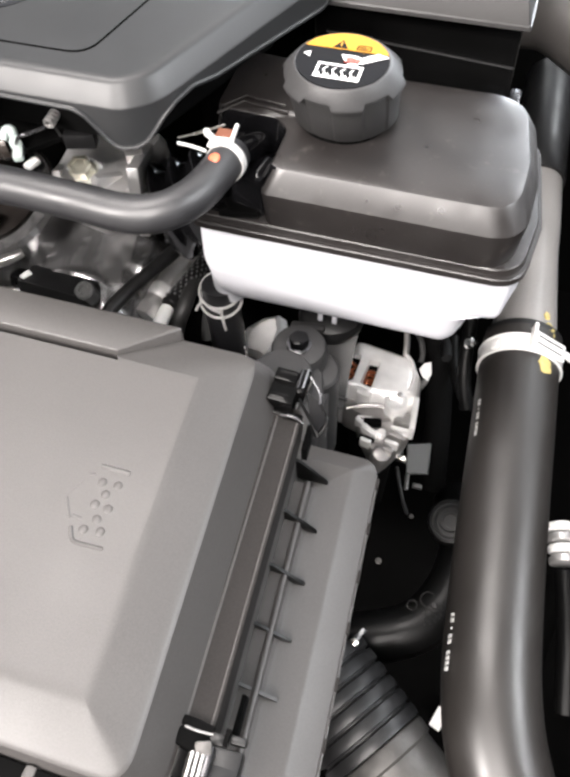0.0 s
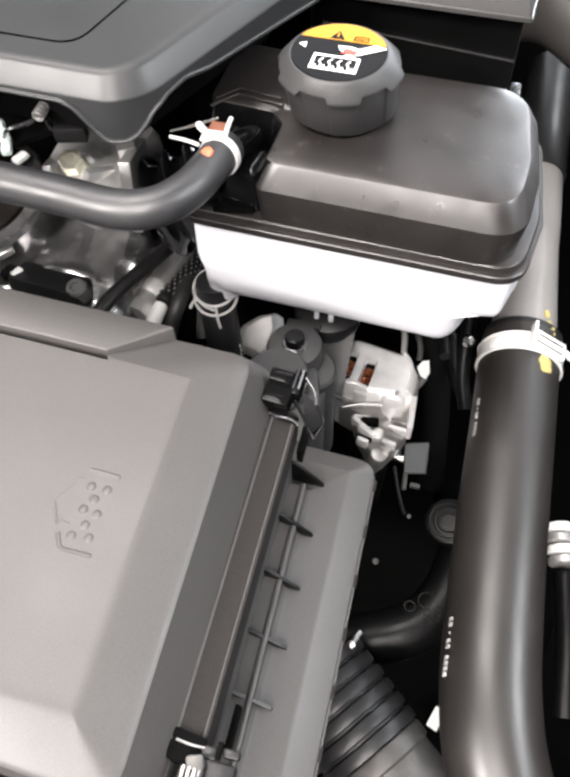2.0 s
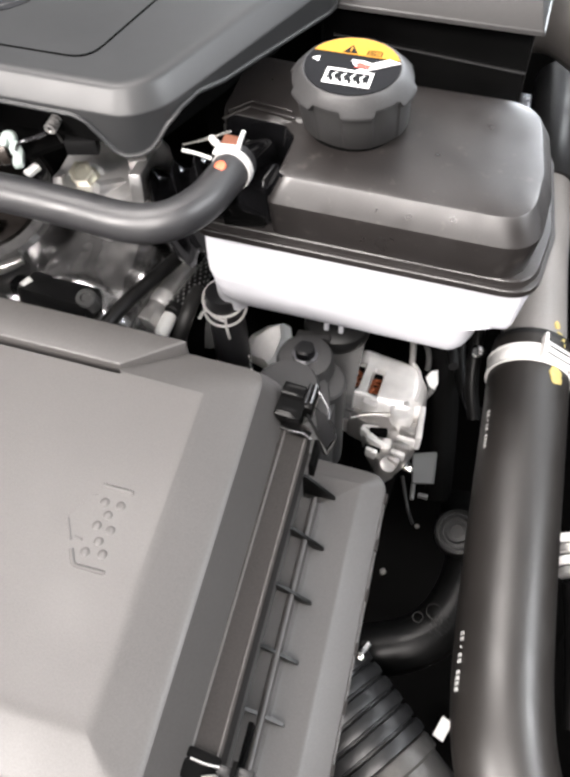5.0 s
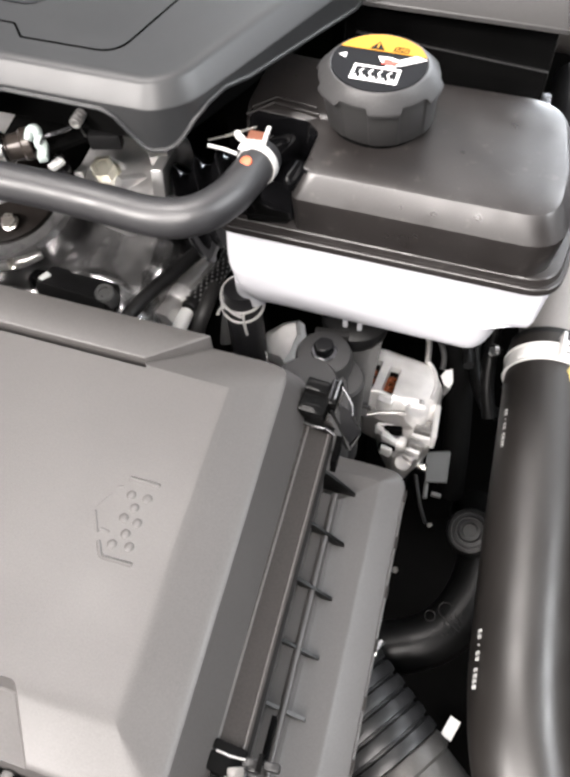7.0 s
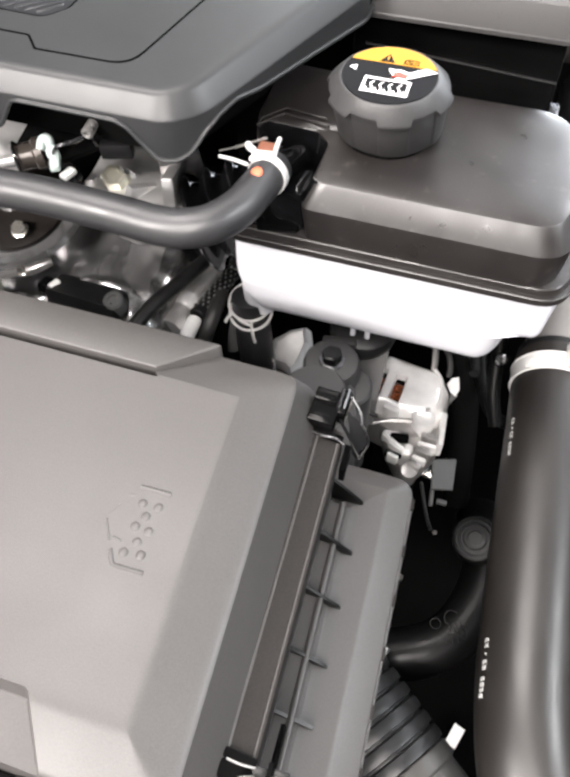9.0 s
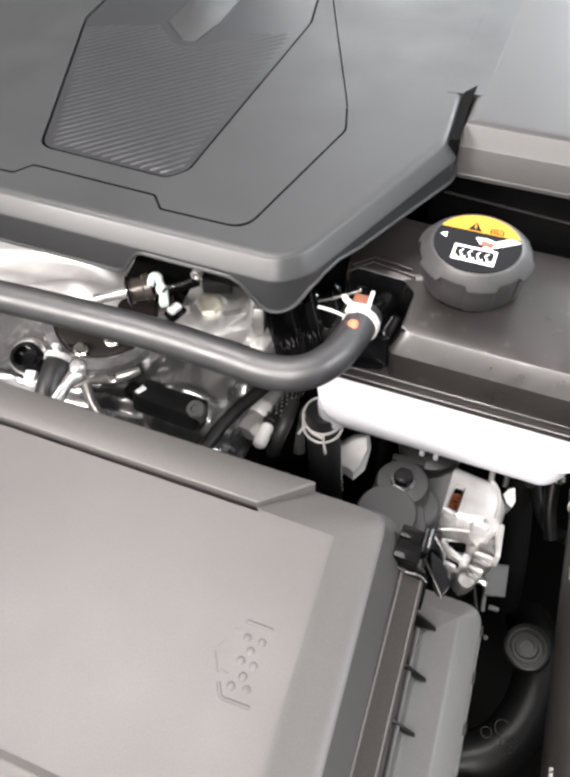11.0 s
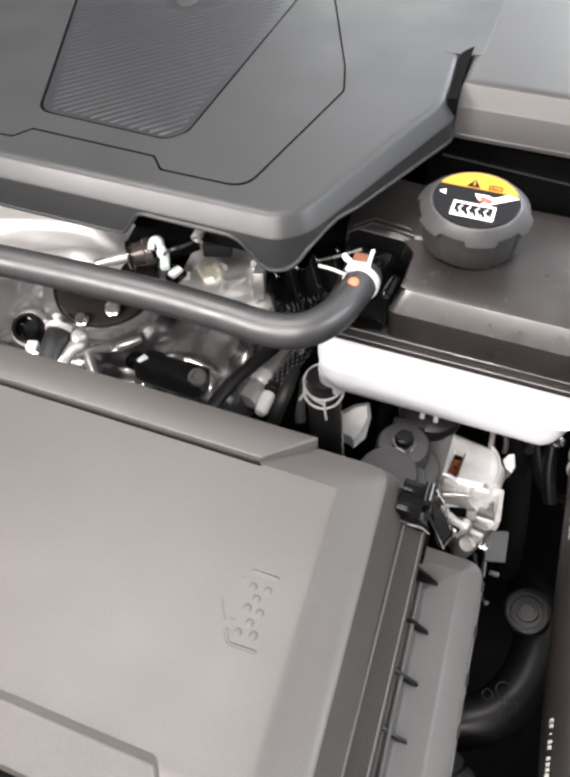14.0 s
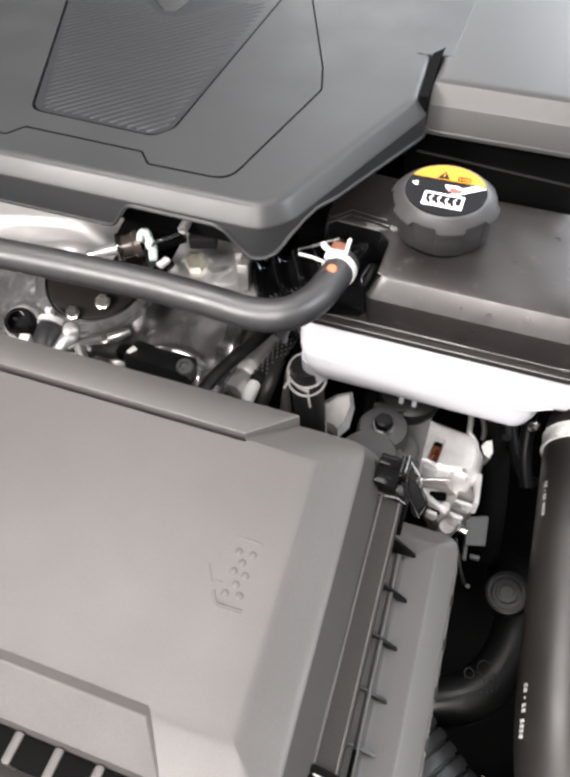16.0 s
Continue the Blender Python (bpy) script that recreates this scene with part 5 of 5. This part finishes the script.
    skin(bm, [[(-0.43 + 0.198 * i / 70, 0.0805 + 0.08 * j / 40, dome(-0.43 + 0.198 * i / 70, 0.0805 + 0.08 * j / 40)) for i in range(71)] for j in range(41)], False, False, loop=False)
    part("cam_cover", bm, alu_pale, t, "bright cast cam cover with an oval dish", angle=60)
    for at, s in (((-0.2551, 0.1035, 1.0895), 0.0098), ((-0.2759, 0.0876, 1.0855), 0.0085), ((-0.2411, 0.0748, 1.079), 0.006)):
        bolt("cover_bolt", at, (0.05, -0.3, 1), s, "bright steel bolt in the dark aluminium cover", steel, None, "cover bolts")
    n = thing("black_sensor", (-0.2, 0.085, 1.03), "long black plastic sensor bolted to the timing cover", "sensor")
    turn = Matrix.Rotation(radians(-3), 3, "Z") @ Matrix.Rotation(radians(-14), 3, "X")
    part("body", block((0.058, 0.024, 0.018), (-0.196, 0.0795, 1.0575), turn, 0.004), black_plastic, n)
    part("tip", block((0.016, 0.013, 0.012), (-0.229, 0.082, 1.0565), turn, 0.003), gloss_black, n)
    part("terminal", block((0.0048, 0.0085, 0.004), (-0.2205, 0.0785, 1.0668), Matrix.Rotation(radians(-22), 3, "Z"), 0.001), label_white, n, "pale terminal")
    part("screw", lathe([(0.0075, -0.01), (0.0075, 0.002), (0.0062, 0.0035), (0.004, 0.0035), (0.0035, 0.0015)], along((0, -0.3, 1), (-0.1705, 0.0762, 1.0672)), 20), grey_plug, n)
    # stub hose with white clamp
    h = thing("stub_hose", (-0.31, 0.085, 1.05), "short black rubber hose with a pale clamp", "hose")
    part("hose", tube([(-0.286, 0.03, 1.05), (-0.2905, 0.055, 1.068), (-0.294, 0.076, 1.074)], 0.0108, 20), hose_rubber, h)
    part("clamp", band((-0.2945, 0.079, 1.0747), (-0.15, 1, 0.25), 0.0109, 0.005, 0.0012), white_clamp, h)
    part("clamp_ear", block((0.006, 0.004, 0.007), (-0.294, 0.081, 1.088), None, 0.001), white_clamp, h)
    f = thing("pipe_fittings", (-0.32, 0.07, 1.03), "cast pipe fittings with a black rubber elbow", "pipe fitting")
    part("elbow", lathe([(0.013, -0.02), (0.013, 0.002), (0.0115, 0.005), (0.0085, 0.005), (0.008, -0.002)], along((0.1, -0.5, 1), (-0.326, 0.075, 1.07)), 24), gloss_black, f)
    part("flange", lathe([(0.016, -0.02), (0.016, -0.004), (0.0135, -0.002)], along((0.1, -0.5, 1), (-0.329, 0.078, 1.068)), 24), alu_cast, f)
    part("terminal", block((0.009, 0.008, 0.006), (-0.309, 0.058, 1.072), Matrix.Rotation(radians(15), 3, "Z"), 0.0012), label_white, f, "white terminal block")
    part("union", lathe([(0.0065, -0.012), (0.0065, 0.003), (0.0048, 0.005), (0.002, 0.0055)], along((-0.1, -0.5, 0.9), (-0.2745, 0.0765, 1.076)), 24), alu_cast, f)
    part("union_neck", tube([(-0.2745, 0.076, 1.07), (-0.278, 0.062, 1.07), (-0.2835, 0.044, 1.062)], lambda s: 0.0062 + 0.0012 * math.sin(9 * s), 16), alu_cast, f)
    part("cast_rib", tube([(-0.224, 0.0885, 1.08), (-0.2375, 0.0775, 1.078), (-0.257, 0.0705, 1.074), (-0.27, 0.062, 1.07)], lambda s: 0.003 + 0.0012 * math.sin(5 * s), 14), alu_mid, f)
    part("cast_rib", tube([(-0.262, 0.066, 1.071), (-0.252, 0.055, 1.066), (-0.238, 0.046, 1.06)], 0.0042, 14), alu_mid, f)


build_engine_metal()


def build_coil_plug():
    t = thing("ignition_connector", (-0.185, 0.065, 1.19), "black round cable connector with a pale locking clip", "connector", "connectors")
    axis = Vector((0.81, 0.57, 0.05)).normalized()
    at = (-0.188, 0.0735, 1.194)
    part("sleeve", lathe([(0.0026, -0.0315), (0.0034, -0.031), (0.0037, -0.005), (0.0037, 0.0)], along(axis, at), 18), alu_cast, t, "dull metal sleeve")
    part("shell", lathe([(0.0072, -0.0105), (0.009, -0.0098), (0.009, -0.0075), (0.0078, -0.0065), (0.0078, 0.0005), (0.0093, 0.0018), (0.0093, 0.0058), (0.007, 0.007)], along(axis, at), 26), bronze_black, t)
    part("shell_ring", torus(Vector(at) - axis * 0.0088, axis, 0.0093, 0.0009, 28, 8), gloss_black, t)
    clip = part("locking_clip", tube([(-0.1805, 0.0722, 1.2), (-0.1805, 0.0768, 1.2035), (-0.1765, 0.0772, 1.2045), (-0.1728, 0.0722, 1.2035)], 0.0026, 12, 6), clip_white, t, "pale green-white clip")
    part("clip_leg", block((0.0058, 0.013, 0.0042), (-0.1668, 0.0648, 1.2005), Matrix.Rotation(radians(28), 3, "Z"), 0.0014), clip_white, clip)
    part("clip_lobe", lathe([(0.0034, -0.003), (0.0034, 0.0004), (0.002, 0.0014)], Matrix.Translation((-0.1716, 0.0708, 1.2025)), 16), clip_white, clip)
    part("latch_tab", block((0.0058, 0.0092, 0.004), (-0.1599, 0.0636, 1.1945), Matrix.Rotation(radians(-18), 3, "Z"), 0.0018), label_white, t, "white tab")
    part("tab_frame", block((0.0092, 0.0128, 0.005), (-0.16, 0.0636, 1.1915), Matrix.Rotation(radians(-18), 3, "Z"), 0.0024), gloss_black, t)
    part("cable", tube([(-0.1665, 0.0655, 1.206), (-0.1591, 0.0622, 1.2145), (-0.1535, 0.0665, 1.215), (-0.149, 0.0722, 1.215)], 0.0011, 10), black_steel, t)
    for k in range(4):
        part("spring_ring", torus((-0.1487 - 0.0002 * k, 0.0765 + 0.0028 * k, 1.2145), (-0.05, 1, 0.1), 0.0024, 0.001, 16, 6), alu_mid, t)
    part("block", block((0.019, 0.008, 0.01), (-0.1465, 0.0965, 1.19), Matrix.Rotation(radians(16), 3, "Z"), 0.0015), black_plastic, t)
    s = thing("shield_plate", (-0.18, 0.1, 1.2), "flat black shield plate under the engine cover", "plate")
    sp = bmesh.new()
    skin(sp, [[(-0.206, 0.083, 1.188 + d), (-0.172, 0.078, 1.188 + d), (-0.1575, 0.0935, 1.188 + d), (-0.182, 0.116, 1.19 + d), (-0.209, 0.114, 1.19 + d)] for d in (0, 0.003)])
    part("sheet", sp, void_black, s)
    part("sheet_edge", tube([(-0.182, 0.116, 1.1935), (-0.1575, 0.0935, 1.1915)], 0.0008, 8, raw=True), cap_plastic, s)


build_coil_plug()


# ---- what hangs under the tank ----
def bellows(a, b, r, waves, depth, n=30):
    a, b = Vector(a), Vector(b)
    length, steps = (b - a).length, waves * 8
    return lathe([(r + depth * math.sin(2 * math.pi * waves * k / steps), length * k / steps) for k in range(steps + 1)], along(b - a, a), n)


def build_lower_hoses():
    t = thing("outlet_hose", (-0.07, 0.1, 0.95), "black rubber outlet hose clamped under the white tank", "hose")
    part("hose", tube([(-0.0775, 0.1095, 1.067), (-0.0765, 0.1065, 1.045), (-0.072, 0.099, 1.01), (-0.066, 0.088, 0.96)], 0.0135, 24), hose_rubber, t)
    part("tank_spout", lathe([(0.0125, -0.004), (0.0125, 0.002), (0.0128, 0.008), (0.013, 0.017)], Matrix.Translation((-0.0695, 0.1125, 1.064)), 24), white_plastic, t)
    c = thing("wire_clamp", (-0.07, 0.1, 1.04), "white wire spring clamp round the outlet hose", "hose clamp", "hose clamps")
    ax = (0.05, -0.25, 1)
    part("wire_ring", torus((-0.0775, 0.1088, 1.061), ax, 0.0155, 0.0011, 40, 8), white_clamp, c)
    part("wire_ring", torus((-0.0768, 0.1068, 1.053), ax, 0.0155, 0.0011, 40, 8), white_clamp, c)
    part("wire_ear", tube([(-0.072, 0.0945, 1.0575), (-0.0712, 0.0925, 1.052), (-0.0695, 0.09, 1.046), (-0.0685, 0.0895, 1.04)], 0.0012, 8, 4), white_clamp, c)
    part("wire_ear", tube([(-0.0865, 0.0975, 1.0585), (-0.0895, 0.0945, 1.0565), (-0.0915, 0.0925, 1.052)], 0.0012, 8, 4), white_clamp, c)
    part("wire_ear", tube([(-0.084, 0.0945, 1.059), (-0.079, 0.0925, 1.0575), (-0.0725, 0.0925, 1.055)], 0.0011, 8, 4), white_clamp, c)
    bar_print(part("print_patch", block((0.0005, 0.0005, 0.0005), (-0.064, 0.095, 1.0), None, 0), hose_rubber, t), (-0.0555, 0.0895, 1.024), (0.15, -0.3, -1), (1, 0.2, 0), (0.3, -0.9, 0.3), [(0.004 * k, 0.0006 * (k % 2), 0.0026, 0.0012) for k in range(6)])
    b = thing("braided_hose", (-0.13, 0.13, 1.0), "black braided hose with a bright end fitting", "hose")
    part("braid", tube([(-0.1, 0.205, 1.05), (-0.108, 0.178, 1.037), (-0.114, 0.1528, 1.03), (-0.1236, 0.1071, 1.03)], lambda s: 0.0068 + 0.0004 * math.sin(s * 150), 16, 14), black_plastic, b)
    part("end_fitting", lathe([(0.0052, 0), (0.0058, 0.003), (0.0058, 0.017), (0.0045, 0.02), (0.0025, 0.0212)], along((-0.02, -1, -0.05), (-0.1236, 0.1045, 1.03)), 20), label_white, b, "white end fitting")
    for k in range(60):
        s = (k // 5) / 12
        p = Vector((-0.1125 - 0.0105 * s, 0.157 - 0.046 * s, 1.0303))
        a = radians(-75 + 36 * (k % 5) + (18 if (k // 5) % 2 else 0))
        part("stitch", block((0.0011, 0.0019, 0.0008), p + Vector((0.0071 * math.sin(a), 0, 0.0071 * math.cos(a))), Matrix.Rotation(a, 3, "Y"), 0), stitch_grey, b)
    s = thing("steel_union", (-0.138, 0.12, 1.0), "bright machined pipe union beside the braided hose", "pipe fitting")
    part("tube", tube([(-0.126, 0.16, 1.032), (-0.1335, 0.135, 1.031), (-0.1385, 0.1, 1.028)], 0.0078, 18), alu_cast, s)
    part("collar", lathe([(0.0085, -0.006), (0.0092, -0.004), (0.0092, 0.004), (0.0085, 0.006)], along((-0.15, -1, -0.1), (-0.1362, 0.118, 1.0295)), 20), alu_bright, s)
    part("nut", lathe([(0.0095, -0.005), (0.0095, 0.005)], along((-0.15, -1, -0.1), (-0.1388, 0.098, 1.028)), 6), alu_cast, s, angle=20)
    solo("dipstick_tube", tube([(-0.1, 0.2, 1.062), (-0.118, 0.155, 1.06), (-0.1275, 0.1276, 1.062), (-0.1452, 0.0813, 1.062), (-0.153, 0.042, 1.06)], 0.0055, 14), black_plastic, "thin black tube crossing the dark gap", "tube")
    lug = bmesh.new()
    skin(lug, [[(-0.0634, 0.2152, 0.9000), (-0.0561, 0.1978, 0.9000), (-0.0544, 0.1715, 0.9000), (-0.0617, 0.1566, 0.9000), (-0.0757, 0.1616, 0.9000), (-0.0952, 0.1648, 0.9000), (-0.0892, 0.1928, 0.9000), (-0.0768, 0.2078, 0.9000)], [(-0.0513, 0.1601, 0.9780), (-0.0455, 0.1478, 0.9740), (-0.0457, 0.1323, 0.9620), (-0.0531, 0.1225, 0.9560), (-0.0655, 0.1258, 0.9580), (-0.0823, 0.1263, 0.9620), (-0.0745, 0.1434, 0.9740), (-0.0627, 0.1531, 0.9790)], [(-0.0512, 0.1506, 0.9860), (-0.0469, 0.1400, 0.9840), (-0.0494, 0.1288, 0.9750), (-0.0536, 0.1227, 0.9680), (-0.0580, 0.1247, 0.9700), (-0.0729, 0.1276, 0.9680), (-0.0688, 0.1401, 0.9780), (-0.0600, 0.1468, 0.9840)]])
    solo("cast_wedge", lug, alu_bright, "bright faceted cast aluminium lug below the tank", "casting", angle=12)
    solo("rubber_sleeve", tube([(-0.1138, 0.1356, 1.0300), (-0.1120, 0.1140, 1.0300), (-0.1144, 0.1008, 1.0200), (-0.1190, 0.0934, 1.0000)], 0.0062, 16), bracket_plastic, "dark grey rubber sleeve beside the braided hose", "hose")
    solo("grey_heater_pipe", tube([(-0.1199, 0.1647, 1.0000), (-0.1139, 0.1458, 1.0000), (-0.1106, 0.1373, 0.9900), (-0.1052, 0.1252, 0.9700)], 0.0055, 14), grey_plug, "grey pipe behind the outlet hose", "pipe")
    w = thing("intake_bellows", (-0.1, 0.14, 1.08), "glossy black corrugated rubber boot behind the hose", "bellows")
    part("boot", bellows((-0.112, 0.118, 1.12), (-0.045, 0.15, 1.145), 0.031, 5, 0.0042), gloss_black, w)
    # black sheet added to close the dark opening behind the tank
    solo("black_backing", block((0.12, 0.012, 0.2), (-0.06, 0.215, 1.06), None, 0.003), void_black, "added black sheet behind the tank", "panel")


build_lower_hoses()


# ---- deep in the bay ----
def build_deep():
    t = thing("coolant_elbow", (0.12, 0.02, 0.78), "fat black moulded coolant elbow deep in the bay", "hose")
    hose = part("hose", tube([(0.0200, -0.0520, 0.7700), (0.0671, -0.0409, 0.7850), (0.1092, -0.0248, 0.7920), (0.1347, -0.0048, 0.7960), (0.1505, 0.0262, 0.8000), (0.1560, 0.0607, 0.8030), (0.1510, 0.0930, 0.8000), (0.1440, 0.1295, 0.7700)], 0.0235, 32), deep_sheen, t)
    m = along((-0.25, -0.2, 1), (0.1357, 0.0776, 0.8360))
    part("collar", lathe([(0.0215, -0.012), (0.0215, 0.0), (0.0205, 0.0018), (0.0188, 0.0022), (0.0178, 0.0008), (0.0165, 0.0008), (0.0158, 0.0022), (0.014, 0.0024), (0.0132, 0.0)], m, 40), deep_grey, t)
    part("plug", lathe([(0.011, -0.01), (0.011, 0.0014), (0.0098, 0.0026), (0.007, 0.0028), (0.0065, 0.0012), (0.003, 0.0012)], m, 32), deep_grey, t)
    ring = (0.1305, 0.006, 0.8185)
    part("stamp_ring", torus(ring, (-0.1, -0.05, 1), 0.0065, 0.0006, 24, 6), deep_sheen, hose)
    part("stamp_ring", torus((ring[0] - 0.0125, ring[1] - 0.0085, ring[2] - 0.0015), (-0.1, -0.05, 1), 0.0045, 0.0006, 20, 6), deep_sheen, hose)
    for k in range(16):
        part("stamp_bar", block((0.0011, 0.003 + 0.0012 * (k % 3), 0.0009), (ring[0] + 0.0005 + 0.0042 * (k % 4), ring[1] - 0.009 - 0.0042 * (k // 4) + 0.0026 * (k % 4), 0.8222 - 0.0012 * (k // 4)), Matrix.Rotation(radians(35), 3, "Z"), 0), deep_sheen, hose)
    b = thing("air_duct_bellows", (0.12, -0.12, 0.82), "black ribbed rubber air duct low in the bay", "bellows")
    a, way = Vector((0.052, -0.081, 0.835)), Vector((0.063, -0.047, -0.005))
    profile = []
    for k in range(6):
        h = 0.0128 * k
        profile += [(0.0405, h), (0.0405, h + 0.0012), (0.0438, h + 0.0022), (0.0446, h + 0.0068), (0.044, h + 0.0112), (0.0405, h + 0.0122)]
    part("boot", lathe(profile, along(way, a), 48), boot_gloss, b, "glossy black ribs")
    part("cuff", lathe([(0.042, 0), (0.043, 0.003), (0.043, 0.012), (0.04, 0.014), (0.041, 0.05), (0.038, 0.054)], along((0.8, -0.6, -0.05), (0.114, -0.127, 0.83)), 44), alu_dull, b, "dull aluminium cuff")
    c = thing("small_clip", (0.08, -0.055, 0.86), "small bright steel clip on the ribbed duct", "clip")
    part("tongue", block((0.0045, 0.012, 0.003), (0.0795, -0.0535, 0.865), Matrix.Rotation(radians(-28), 3, "Z"), 0.0008), chrome_steel, c)
    part("screw", lathe([(0.0035, -0.004), (0.0035, 0.002), (0.002, 0.003)], along((0, -0.2, 1), (0.0765, -0.061, 0.866)), 14), steel, c)
    p = thing("paper_tag", (0.197, -0.03, 0.44), "small white tag lying deep in the bay", "tag")
    part("card", block((0.014, 0.026, 0.0014), (0.1965, -0.029, 0.487), Matrix.Rotation(radians(-18), 3, "Z"), 0), label_white, p)
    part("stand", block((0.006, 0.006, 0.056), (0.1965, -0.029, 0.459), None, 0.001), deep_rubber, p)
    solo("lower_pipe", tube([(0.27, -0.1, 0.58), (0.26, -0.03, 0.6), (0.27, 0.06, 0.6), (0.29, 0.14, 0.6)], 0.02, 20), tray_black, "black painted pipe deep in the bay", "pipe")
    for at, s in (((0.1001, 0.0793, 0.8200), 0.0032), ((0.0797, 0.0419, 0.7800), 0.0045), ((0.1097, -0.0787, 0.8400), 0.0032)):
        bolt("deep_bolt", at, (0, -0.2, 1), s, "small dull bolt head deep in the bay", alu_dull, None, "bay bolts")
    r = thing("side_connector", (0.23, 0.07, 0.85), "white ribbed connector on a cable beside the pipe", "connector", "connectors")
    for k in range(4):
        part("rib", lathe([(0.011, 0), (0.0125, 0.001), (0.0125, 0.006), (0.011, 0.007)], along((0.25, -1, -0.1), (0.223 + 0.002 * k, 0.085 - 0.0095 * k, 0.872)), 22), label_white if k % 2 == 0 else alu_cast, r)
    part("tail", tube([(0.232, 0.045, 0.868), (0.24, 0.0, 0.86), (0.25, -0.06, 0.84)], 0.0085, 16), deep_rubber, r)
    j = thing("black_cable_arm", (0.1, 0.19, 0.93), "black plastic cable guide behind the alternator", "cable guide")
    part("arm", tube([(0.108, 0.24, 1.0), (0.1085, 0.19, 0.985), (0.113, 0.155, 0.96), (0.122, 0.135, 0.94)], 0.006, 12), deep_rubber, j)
    part("clip", lathe([(0.005, 0), (0.005, 0.006), (0.003, 0.008)], along((-0.5, -0.5, 0.6), (0.112, 0.155, 1.004)), 14), chrome_steel, j, "bright screw head")
    e = thing("upper_elbow", (0.13, 0.38, 1.1), "grey plastic pipe elbow at the duct", "pipe")
    part("elbow", tube([(0.09, 0.4, 1.13), (0.115, 0.39, 1.135), (0.145, 0.37, 1.13), (0.19, 0.34, 1.12), (0.25, 0.3, 1.11)], 0.024, 28), elbow_grey, e)
    part("clip", block((0.008, 0.02, 0.012), (0.098, 0.285, 1.128), None, 0.002), black_steel, e, "metal clip")
    part("tab", block((0.012, 0.012, 0.006), (0.103, 0.43, 1.14), None, 0.002), paint_yellow, e, "yellow tab")


build_deep()
